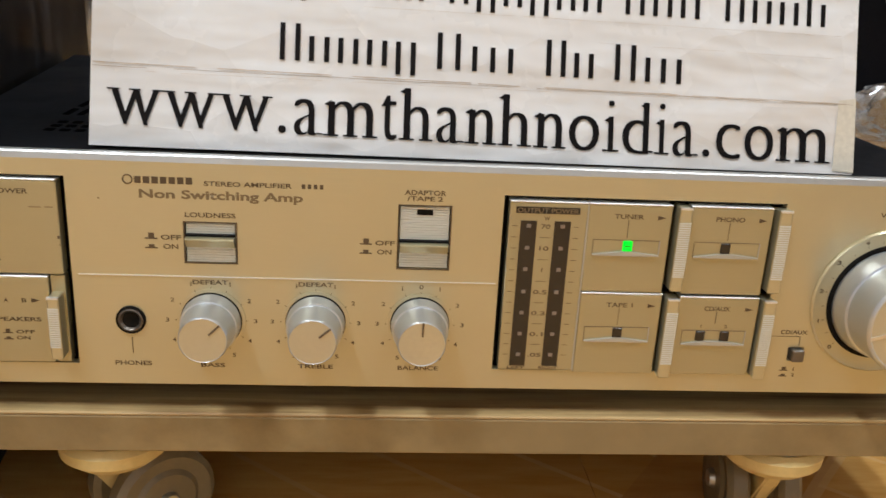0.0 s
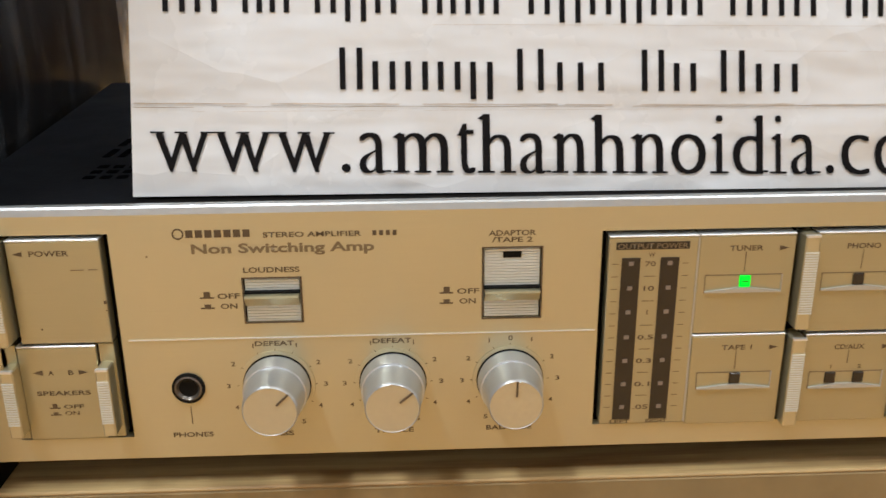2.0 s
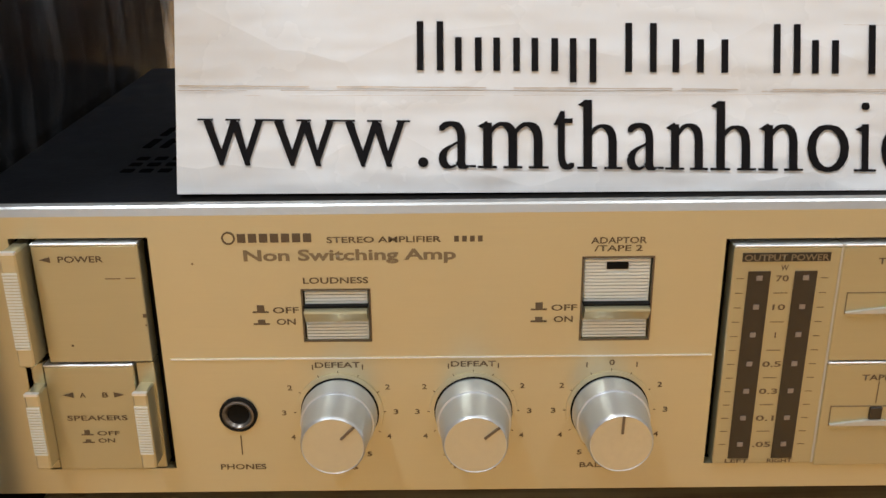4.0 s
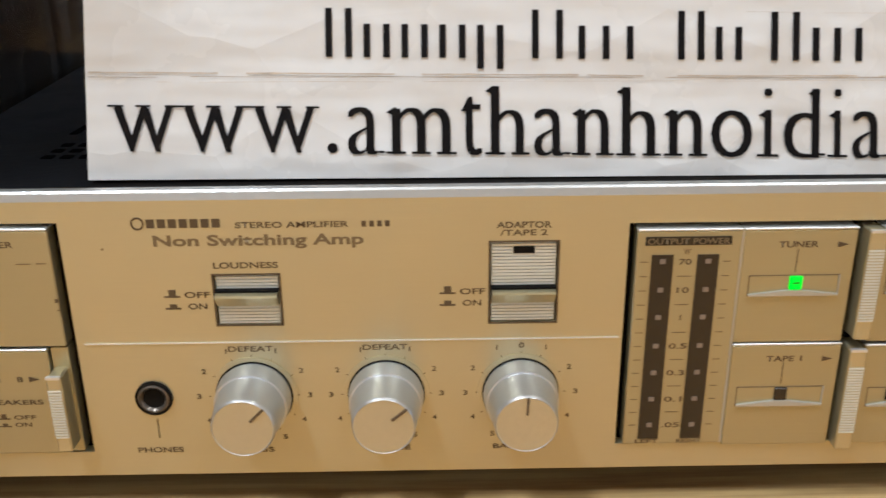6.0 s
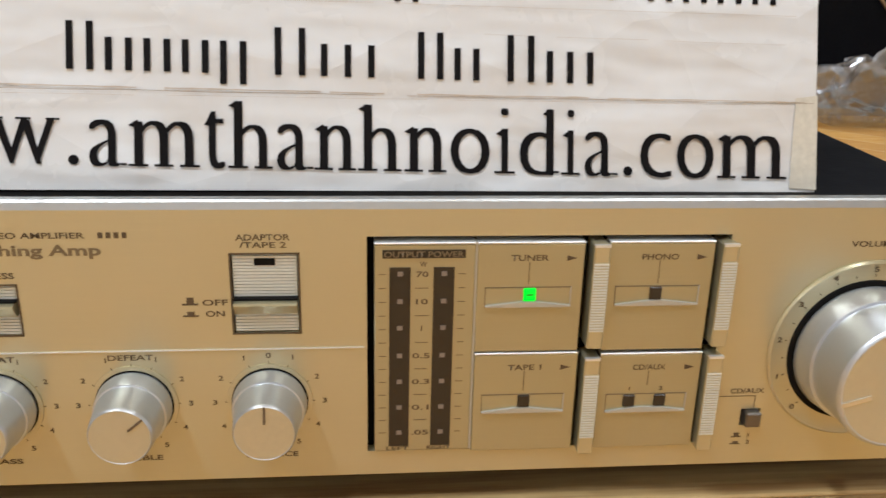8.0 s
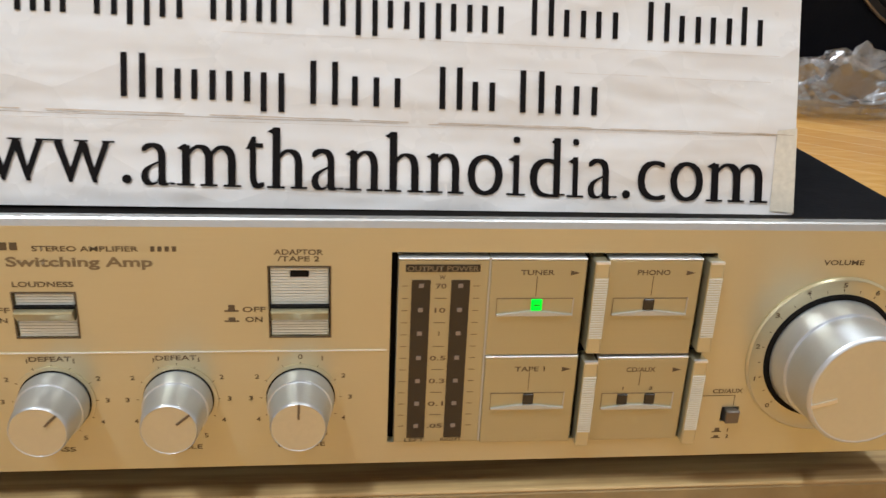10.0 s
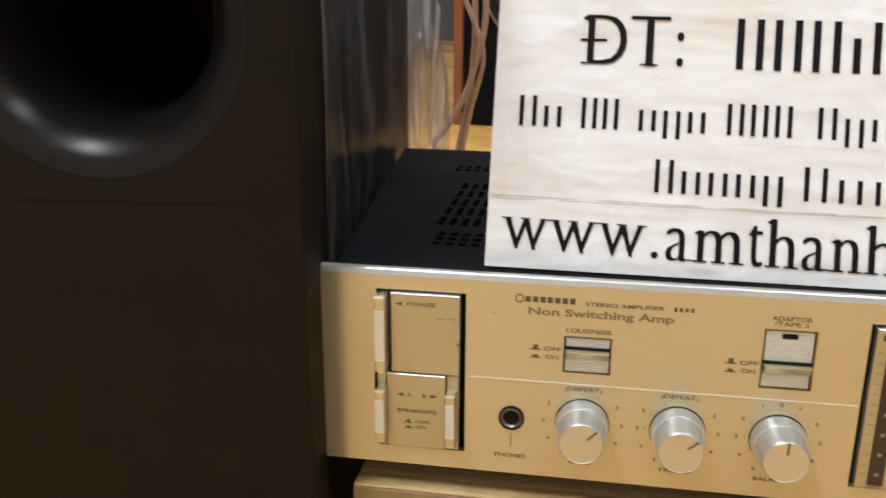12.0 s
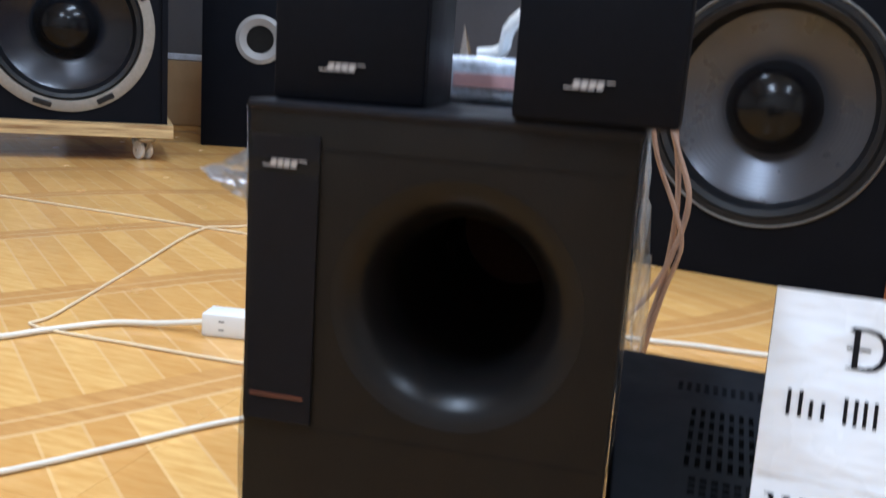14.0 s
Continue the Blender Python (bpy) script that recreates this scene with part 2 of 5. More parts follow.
def box(bm, x0, x1, y0, y1, z0, z1, bevel=0.0, seg=2, m=None):
    r = bmesh.ops.create_cube(bm, size=1)
    vs = r["verts"]
    bmesh.ops.scale(bm, vec=(x1 - x0, y1 - y0, z1 - z0), verts=vs)
    bmesh.ops.translate(bm, vec=((x0 + x1) / 2, (y0 + y1) / 2, (z0 + z1) / 2), verts=vs)
    if m is not None:
        bmesh.ops.transform(bm, matrix=m, verts=vs)
    if bevel:
        es = list({e for v in vs for e in v.link_edges})
        bmesh.ops.bevel(bm, geom=es, offset=bevel, segments=seg, affect="EDGES", profile=0.5)
    return bm


def lathe(bm, prof, n=48, m=None, caps=True):
    """Turned about the local y axis: prof is a list of (radius, y)."""
    rings = []
    for r, y in prof:
        if r < 1e-6:
            rings.append([bm.verts.new((0, y, 0))])
        else:
            rings.append([bm.verts.new((r * math.cos(2 * math.pi * i / n), y, r * math.sin(2 * math.pi * i / n))) for i in range(n)])
    for a, b in zip(rings, rings[1:]):
        for i in range(n):
            j = (i + 1) % n
            if len(a) == 1 and len(b) > 1:
                bm.faces.new((a[0], b[j], b[i]))
            elif len(b) == 1 and len(a) > 1:
                bm.faces.new((a[i], a[j], b[0]))
            elif len(a) > 1:
                bm.faces.new((a[i], a[j], b[j], b[i]))
    if m is not None:
        bmesh.ops.transform(bm, matrix=m, verts=[v for ring in rings for v in ring])
    return bm


def holed_plate(bm, xs, zs, holes, y0, y1):
    """A plate in x and z between y0 (front) and y1, on a grid, without the cells whose middle lies in a hole."""
    def solid(i, j):
        if not (0 <= i < len(xs) - 1 and 0 <= j < len(zs) - 1):
            return False
        cx, cz = (xs[i] + xs[i + 1]) / 2, (zs[j] + zs[j + 1]) / 2
        return not any(a < cx < b and c < cz < d for a, b, c, d in holes)
    vert = {}

    def v(i, j, y):
        if (i, j, y) not in vert:
            vert[i, j, y] = bm.verts.new((xs[i], y, zs[j]))
        return vert[i, j, y]
    for i in range(len(xs) - 1):
        for j in range(len(zs) - 1):
            if not solid(i, j):
                continue
            bm.faces.new((v(i, j, y0), v(i + 1, j, y0), v(i + 1, j + 1, y0), v(i, j + 1, y0)))
            bm.faces.new((v(i, j, y1), v(i, j + 1, y1), v(i + 1, j + 1, y1), v(i + 1, j, y1)))
            for di, dj, a, b in ((-1, 0, (i, j + 1), (i, j)), (1, 0, (i + 1, j), (i + 1, j + 1)), (0, -1, (i, j), (i + 1, j)), (0, 1, (i + 1, j + 1), (i, j + 1))):
                if not solid(i + di, j + dj):
                    bm.faces.new((v(*a, y0), v(*a, y1), v(*b, y1), v(*b, y0)))
    return bm


def smooth_by_angle(me, deg=35):
    me.polygons.foreach_set("use_smooth", [True] * len(me.polygons))
    me.set_sharp_from_angle(angle=radians(deg))


def part(name, bm, material, parent=None, label="", smooth=True):
    bmesh.ops.recalc_face_normals(bm, faces=bm.faces[:])
    me = bpy.data.meshes.new(name)
    bm.to_mesh(me)
    bm.free()
    if smooth:
        smooth_by_angle(me)
    me.materials.append(material)
    ob = new(name, me)
    if parent is not None:
        ob.parent = parent
    if label:
        tagged(ob, label)
    return ob


def thing(name, m, label, category, group="", kind=""):
    ob = new(name)
    ob.empty_display_size = 0.02
    ob.matrix_world = m
    return tagged(ob, label, category, group, kind)


def tube(bm, pts, r, n=8, samples=10):
    """A round cable through points, smoothed."""
    P = [Vector(p) for p in pts]
    path = []
    for i in range(len(P) - 1):
        p0, p1, p2, p3 = P[max(i - 1, 0)], P[i], P[i + 1], P[min(i + 2, len(P) - 1)]
        for s in range(samples):
            t = s / samples
            path.append(0.5 * ((2 * p1) + (p2 - p0) * t + (2 * p0 - 5 * p1 + 4 * p2 - p3) * t * t + (3 * p1 - p0 - 3 * p2 + p3) * t ** 3))
    path.append(P[-1])
    rings = []
    up = Vector((0.3, 0.2, 0.93))
    for i, p in enumerate(path):
        d = (path[min(i + 1, len(path) - 1)] - path[max(i - 1, 0)]).normalized()
        a = d.cross(up).normalized()
        b = d.cross(a)
        rings.append([bm.verts.new(p + r * (a * math.cos(2 * math.pi * k / n) + b * math.sin(2 * math.pi * k / n))) for k in range(n)])
    for a, b in zip(rings, rings[1:]):
        for k in range(n):
            bm.faces.new((a[k], a[(k + 1) % n], b[(k + 1) % n], b[k]))
    bm.faces.new(rings[0])
    bm.faces.new(rings[-1])
    return bm


def letters(name, text, x0, x1, zbase, cap, y, material, parent, depth=0.00008, slope=0.0, m=None, bold=0.0):
    """Lettering in the plane of x and z, from x0 to x1 on a baseline, with capitals of a height."""
    cu = bpy.data.curves.new(name, "FONT")
    cu.body, cu.size, cu.resolution_u, cu.offset = text, 1.0, 3, bold
    tmp = new(name, cu)
    me = bpy.data.meshes.new_from_object(tmp.evaluated_get(bpy.context.evaluated_depsgraph_get()))
    bpy.data.objects.remove(tmp)
    n = len(me.vertices)
    co = np.empty(n * 3, np.float32)
    me.vertices.foreach_get("co", co)
    co = co.reshape(-1, 3)
    lo, hi = co[:, 0].min(), co[:, 0].max()
    out = np.empty_like(co)
    out[:, 0] = x0 + (co[:, 0] - lo) / (hi - lo) * (x1 - x0)
    out[:, 1] = y
    out[:, 2] = zbase + co[:, 1] / 0.69 * cap + slope * (out[:, 0] - x0)
    if m is not None:
        R = np.array(m)
        out = out @ R[:3, :3].T + R[:3, 3]
    me.vertices.foreach_set("co", out.astype(np.float32).ravel())
    me.materials.clear()
    me.materials.append(material)
    me.name = name
    ob = new(name, me)
    ob.parent = parent
    return ob

# ---- room ----
def structure(name, bm, mat, label, category):
    return tagged(part(name, bm, mat, None, "", False), label, category, kind="structure")


RX0, RX1, RY0, RY1 = -4.2, 3.0, -2.4, 4.4
ground = structure("floor", box(bmesh.new(), RX0, RX1, RY0, RY1, -0.1, -0.0007), GROUT, "floor of parquet-printed glazed tiles with thin grout", "floor")
structure("wall_north", box(bmesh.new(), RX0 - 0.15, RX1 + 0.15, RY1, RY1 + 0.15, -0.1, CEIL), WALLPAINT, "plain grey painted shop wall behind the speakers", "wall")
# unseen walls, added: they close the room, and their white bounces light forward
structure("wall_south", box(bmesh.new(), RX0 - 0.15, RX1 + 0.15, RY0 - 0.15, RY0, -0.1, CEIL), WHITEWALL, "unseen plain white painted wall, added to close the room and bounce light", "wall")
structure("wall_west", box(bmesh.new(), RX0 - 0.15, RX0, RY0, RY1, -0.1, CEIL), WHITEWALL, "unseen plain white painted side wall, added to close the room and bounce light", "wall")
structure("wall_east", box(bmesh.new(), RX1, RX1 + 0.15, RY0, RY1, -0.1, CEIL), WHITEWALL, "unseen plain white painted side wall, added to close the room and bounce light", "wall")
structure("ceiling", box(bmesh.new(), RX0 - 0.15, RX1 + 0.15, RY0 - 0.15, RY1 + 0.15, CEIL, CEIL + 0.12), CEILPAINT, "plain white painted ceiling", "ceiling")
for lx, ly in LAMPS:
    f = thing("ceiling_light", pose(lx, ly, CEIL), "white twin fluorescent tube ceiling light", "ceiling light", "ceiling lights")
    part("housing", box(bmesh.new(), -0.1, 0.1, -0.62, 0.62, -0.035, 0, 0.006), WHITEPLASTIC, f)
    for sx in (-0.045, 0.045):
        part("tube", lathe(bmesh.new(), [(0, -0.58), (0.013, -0.58), (0.013, 0.58), (0, 0.58)], 12, pose(sx, 0, -0.05)), TUBE, f, "glowing fluorescent tube")

# ---- amplifier ----
SC = 0.945


def X(x):
    return x * SC - 0.002


def Z(z):
    return (z - 0.173) * SC + 0.183


amp = thing("stereo_amplifier", pose(0.2, 0.13, 0.078), "champagne gold stereo amplifier with silver knobs on a wooden dolly board", "amplifier")
amp_inv = amp.matrix_world.inverted()


def apart_(name, bm, mat, parent=None, label="", smooth=True):
    """A part of the amplifier, built in world metres."""
    ob = part(name, bm, mat, parent or amp, label, smooth)
    ob.matrix_parent_inverse = amp_inv if parent is None else Matrix()
    return ob


AW, AB, AT = X(0.4475), Z(0.0745), Z(0.1715) - 0.0026
pw = (X(0.0225), X(0.0635), Z(0.0835), Z(0.1622))
sel = (X(0.2335), X(0.3500), Z(0.0835), Z(0.1600))
loud = (X(0.1078), X(0.1279), Z(0.1284), Z(0.1450))
adap = (X(0.1918), X(0.2125), Z(0.1280), Z(0.1545))
cdb = (X(0.3620), X(0.3690), Z(0.0898), Z(0.0962))
holes = [pw, sel, loud, adap, cdb]
xs = sorted({-0.0055, AW, *[h[0] for h in holes], *[h[1] for h in holes]})
zs = sorted({AB, AT, *[h[2] for h in holes], *[h[3] for h in holes]})
bm = holed_plate(bmesh.new(), xs, zs, holes, 0.0, 0.0036)
face = apart_("faceplate", bm, GOLD, None, "brushed champagne aluminium faceplate", False)
# bright chamfered top edge
bm = bmesh.new()
prof = [(0.0, AT), (0.0007, AT + 0.0021), (0.0013, AT + 0.0027), (0.0036, AT + 0.0029), (0.0036, AT)]
ends = [[bm.verts.new((x, y, z)) for y, z in prof] for x in (-0.0055, AW)]
for i in range(len(prof)):
    j = (i + 1) % len(prof)
    bm.faces.new((ends[0][i], ends[0][j], ends[1][j], ends[1][i]))
bm.faces.new(ends[0])
bm.faces.new(ends[1])
apart_("top_edge", bm, TOPEDGE, None, "polished silver top edge of the faceplate", False)
apart_("backing", box(bmesh.new(), X(0.005), X(0.443), 0.0062, 0.0085, AB + 0.002, AT - 0.001), BLACK)
apart_("front_channel", box(bmesh.new(), -0.003, X(0.4415), 0.0037, 0.0087, AT - 0.004, AT + 0.0018), BLACK, None, "black channel behind the faceplate's top edge")
# folded cover
CT = 0.1785
bm = bmesh.new()
corners = [(-0.0030, 0.0088), (0.413, 0.0088), (0.413, 0.286), (-0.0335, 0.300)]
low, high = ([bm.verts.new((x, y, z)) for x, y in corners] for z in (AB + 0.004, CT))
bm.faces.new(low)
bm.faces.new(high)
for i in range(4):
    bm.faces.new((low[i], low[(i + 1) % 4], high[(i + 1) % 4], high[i]))
bmesh.ops.bevel(bm, geom=bm.edges[:], offset=0.0025, segments=2, affect="EDGES", profile=0.5)
cover = apart_("cover", bm, COVER, None, "black painted steel top cover with vent slots")
# vents: short slots in the cover's top
for rows_, x0_, y0_, dy, w_, d_ in ((3, 0.034, 0.050, 0.0085, 0.0038, 0.0040), (5, 0.030, 0.086, 0.021, 0.0030, 0.0145), (2, 0.018, 0.222, 0.010, 0.0032, 0.0055)):
    g = box(bmesh.new(), 0, w_, 0, d_, -0.001, 0.0003)
    vent_mesh = bpy.data.meshes.new("vent_slot")
    g.to_mesh(vent_mesh)
    g.free()
    vent_mesh.materials.append(HOLE)
    for i in range(12):
        for j in range(rows_):
            ob = new("vent_slot", vent_mesh)
            ob.parent = cover
            ob.location = (x0_ + i * 0.0062, y0_ + j * dy, CT)
for fx in (0.035, 0.39):
    for fy in (0.035, 0.225):
        apart_("foot", lathe(bmesh.new(), [(0, 0.0), (0.012, 0.0), (0.014, 0.014), (0, 0.014)], 20, pose(fx, fy, 0.0782, 90)), BLACK)
# score line on the faceplate
apart_("score_line", box(bmesh.new(), X(0.066), X(0.2325), -0.00035, 0.001, Z(0.1222), Z(0.1226)), LIP)


def door(name, x0, x1, z0, z1, label=""):
    d = apart_(name, box(bmesh.new(), x0, x1, -0.0012, 0.0045, z0, z1 - 0.0007, 0.0003, 1), GOLD_DOOR, None, label)
    apart_("door_edge", box(bmesh.new(), x0, x1, -0.0014, 0.0045, z1 - 0.00065, z1, 0.0002, 1), LIP, d, "bright top edge")
    return d


def lever(x0, x1, z0, z1, out=0.0042):
    b = apart_("lever_button", box(bmesh.new(), x0, x1, -out, 0.005, z0, z1, 0.0005, 1), GOLD, None, "champagne lever button with a silver ribbed face")
    g = bmesh.new()
    n = int((z1 - z0) * 0.68 / 0.0009)
    top = z1 - (z1 - z0) * 0.17
    for i in range(n):
        z = top - i * 0.0009
        box(g, x0 + 0.0002, x1 - 0.0002, -out - 0.0003, -out + 0.0002, z - 0.00055, z)
    apart_("ribs", g, RIB, b, "fine silver ribs", False)
    apart_("lever_edge", box(bmesh.new(), x0 + 0.0001, x1 - 0.0001, -out - 0.0002, -out + 0.0012, z1 - 0.0007, z1 + 0.0001), LIP, b, "bright top edge", False)
    return b


def strokes(name, rects, y=-0.00015, mat=INK, parent=None):
    g = bmesh.new()
    for x0, x1, z0, z1 in rects:
        box(g, x0, x1, y, y + 0.0004, z0, z1)
    return apart_(name, g, mat, parent, "", False)


def arrow(x, z, way, y=-0.0013):
    g = bmesh.new()
    a = [g.verts.new((x + way * 0.0017, y - 0.0001, z)), g.verts.new((x - way * 0.0015, y - 0.0001, z + 0.0009)), g.verts.new((x - way * 0.0015, y - 0.0001, z - 0.0009))]
    g.faces.new(a)
    return apart_("arrow_mark", g, INK, None, "", False)


def print_(text, x0, x1, z, cap=0.0019, y=-0.00012, mat=INK, bold=0.018):
    ob = letters("printed_text", text, x0, x1, z, cap, y, mat, amp, bold=bold)
    ob.matrix_parent_inverse = amp_inv
    return ob


def onoff(x, z):
    """Button pictures with OFF and ON beside them."""
    strokes("button_icon", [(x, x + 0.0046, z, z + 0.0005), (x + 0.0013, x + 0.0034, z + 0.0005, z + 0.0024)])
    strokes("button_icon", [(x, x + 0.0046, z - 0.0037, z - 0.0032), (x + 0.0013, x + 0.0034, z - 0.0032, z - 0.0021)])
    print_("OFF", x + 0.0058, x + 0.0132, z - 0.0001, 0.0018)
    print_("ON", x + 0.0066, x + 0.0121, z - 0.0037, 0.0018)


# power and speaker doors
door("power_door", X(0.0292), X(0.0607), Z(0.1224), Z(0.1610), "flat champagne door panel")
door("speaker_door", X(0.0268), X(0.0545), Z(0.0842), Z(0.1216), "flat champagne door panel")
apart_("door_stop", box(bmesh.new(), X(0.0206), X(0.0262), 0.0, 0.005, Z(0.084), Z(0.1216), 0.0002, 1), GOLD_DOOR)
apart_("door_stop", box(bmesh.new(), X(0.0550), X(0.0605), 0.0, 0.005, Z(0.084), Z(0.1216), 0.0002, 1), GOLD_DOOR)
lever(X(0.0230), X(0.0278), Z(0.1240), Z(0.1606), 0.0075)
lever(X(0.0224), X(0.0269), Z(0.0882), Z(0.1148), 0.0070)
lever(X(0.0553), X(0.0598), Z(0.0882), Z(0.1148), 0.0070)
arrow(X(0.0330), Z(0.1560), -1)
print_("POWER", X(0.0368), X(0.0502), Z(0.1551), 0.0018, -0.0013)
arrow(X(0.0332), Z(0.1112), -1)
arrow(X(0.0490), Z(0.1112), 1)
print_("A", X(0.0367), X(0.0386), Z(0.1103), 0.0016, -0.0013)
print_("B", X(0.0437), X(0.0456), Z(0.1103), 0.0016, -0.0013)
print_("SPEAKERS", X(0.0316), X(0.0506), Z(0.1022), 0.0016, -0.0013)
ox, oz = X(0.0352), Z(0.0968)
strokes("button_icon", [(ox, ox + 0.0036, oz, oz + 0.0004), (ox + 0.001, ox + 0.0026, oz + 0.0004, oz + 0.0018)], -0.0013)
strokes("button_icon", [(ox, ox + 0.0036, oz - 0.0026, oz - 0.0022), (ox + 0.001, ox + 0.0026, oz - 0.0022, oz - 0.0014)], -0.0013)
print_("OFF", ox + 0.0048, ox + 0.0116, oz, 0.0014, -0.0013)
print_("ON", ox + 0.0048, ox + 0.0098, oz - 0.0025, 0.0014, -0.0013)
# small chips and scratches in the finish
strokes("chip", [(X(0.0597), X(0.0607), Z(0.1372), Z(0.1384)), (X(0.0368), X(0.0374), Z(0.1278), Z(0.1284)), (X(0.0601), X(0.0606), Z(0.1345), Z(0.1349))], -0.00135)
strokes("scratch", [(X(0.0500), X(0.0545), Z(0.1497), Z(0.1500)), (X(0.0560), X(0.0590), Z(0.1498), Z(0.1501))], -0.00135, INKGREY)
strokes("chip", [(X(0.0755), X(0.0762), Z(0.1535), Z(0.1541))], -0.00012, INKGREY)
# maker's mark as plain shapes, then the lettering beside it
g = bmesh.new()
lathe(g, [(0.0014, 0), (0.0019, 0), (0.0019, 0.0003), (0.0014, 0.0003), (0.0014, 0)], 24, pose(X(0.0872), -0.0002, Z(0.1617)))
apart_("maker_mark", g, INK, None, "", False)
for i in range(7):
    strokes("maker_mark", [(X(0.0898) + i * 0.00305, X(0.0898) + i * 0.00305 + 0.0023, Z(0.1603), Z(0.1630))])
print_("STEREO AMPLIFIER", X(0.1160), X(0.1497), Z(0.1600), 0.0017)
for i in range(4):
    strokes("model_mark", [(X(0.1535) + i * 0.0022, X(0.1535) + i * 0.0022 + 0.0013, Z(0.1600), Z(0.1618))])
print_("Non Switching Amp", X(0.0912), X(0.1540), Z(0.1546), 0.0031, mat=INKGREY, bold=0.03)


def rocker(h, split, label, window=False):
    """A ribbed push switch in its opening: split is the height of its step."""
    x0, x1, z0, z1 = h
    b = apart_("push_switch", box(bmesh.new(), x0 + 0.0004, x1 - 0.0004, 0.0012, 0.005, z0 + 0.0004, z1 - 0.0004, 0.0002, 1), RIB, None, label)
    g = bmesh.new()
    z = z1 - 0.0008
    while z > split + 0.0006:
        if not (window and z1 - 0.0042 < z < z1 - 0.0012):
            box(g, x0 + 0.0006, x1 - 0.0006, 0.0006, 0.0013, z - 0.0006, z)
        elif window:
            box(g, x0 + 0.0006, x0 + 0.0065, 0.0006, 0.0013, z - 0.0006, z)
            box(g, x1 - 0.0065, x1 - 0.0006, 0.0006, 0.0013, z - 0.0006, z)
        z -= 0.0010
    z = split - 0.0055
    while z > z0 + 0.0008:
        box(g, x0 + 0.0006, x1 - 0.0006, 0.0006, 0.0013, z - 0.0006, z)
        z -= 0.0010
    apart_("ribs", g, RIB, b, "fine silver ribs", False)
    # stepped ledge
    g = bmesh.new()
    pr = [(0.0012, split + 0.0006), (-0.0030, split), (-0.0032, split - 0.0006), (-0.0008, split - 0.0040), (0.0012, split - 0.0040)]
    e = [[g.verts.new((x, y, zz)) for y, zz in pr] for x in (x0 + 0.0006, x1 - 0.0006)]
    for i in range(len(pr)):
        j = (i + 1) % len(pr)
        g.faces.new((e[0][i], e[0][j], e[1][j], e[1][i]))
    g.faces.new(e[0])
    g.faces.new(e[1])
    apart_("switch_ledge", g, GOLD_DOOR, b, "stepped ledge", False)
    apart_("ledge_gap", box(bmesh.new(), x0 + 0.0004, x1 - 0.0004, -0.0012, 0.0012, split + 0.0003, split + 0.0009), BLACK, b)
    if window:
        apart_("indicator_window", box(bmesh.new(), x0 + 0.0068, x1 - 0.0068, 0.0005, 0.0012, z1 - 0.0037, z1 - 0.0017), BLACK, b)
    return b


rocker(loud, Z(0.1393), "ribbed silver loudness switch")
rocker(adap, Z(0.1392), "tall ribbed silver switch with a small dark window", True)
for h in (loud, adap):
    strokes("switch_rim", [(h[0] - 0.0004, h[0] + 0.0001, h[2], h[3]), (h[1] - 0.0001, h[1] + 0.0004, h[2], h[3]), (h[0] - 0.0004, h[1] + 0.0004, h[3] - 0.0001, h[3] + 0.0004), (h[0] - 0.0004, h[1] + 0.0004, h[2] - 0.0004, h[2] + 0.0001)])
print_("LOUDNESS", X(0.1083), X(0.1278), Z(0.1472), 0.0018)
print_("ADAPTOR", X(0.1937), X(0.2102), Z(0.1590), 0.0018)
print_("/TAPE 2", X(0.1948), X(0.2090), Z(0.1566), 0.0017)
onoff(X(0.0925), Z(0.1378))
onoff(X(0.1765), Z(0.1378))
# headphone socket
jx, jz = X(0.0852), Z(0.1032)
jack = apart_("headphone_socket", lathe(bmesh.new(), [(0.0056, 0.001), (0.0056, -0.0008), (0.0050, -0.0011), (0.0046, -0.0008)], 40, pose(jx, 0, jz)), BLACK, None, "black headphone socket with a metal ring")
apart_("ring", lathe(bmesh.new(), [(0.0047, -0.0009), (0.0041, -0.0012), (0.0033, -0.0004), (0.0032, 0.0)], 40, pose(jx, 0, jz)), DARKMETAL, jack)
apart_("hole", lathe(bmesh.new(), [(0.0033, -0.0003), (0.0031, -0.0002), (0, -0.0002)], 32, pose(jx, 0, jz)), BLACK, jack)
strokes("leader_line", [(jx - 0.00015, jx + 0.00015, Z(0.0885), Z(0.0955))])
print_("PHONES", X(0.0778), X(0.0925), Z(0.0830), 0.0018)
# tone and balance knobs
KZ = Z(0.1035)


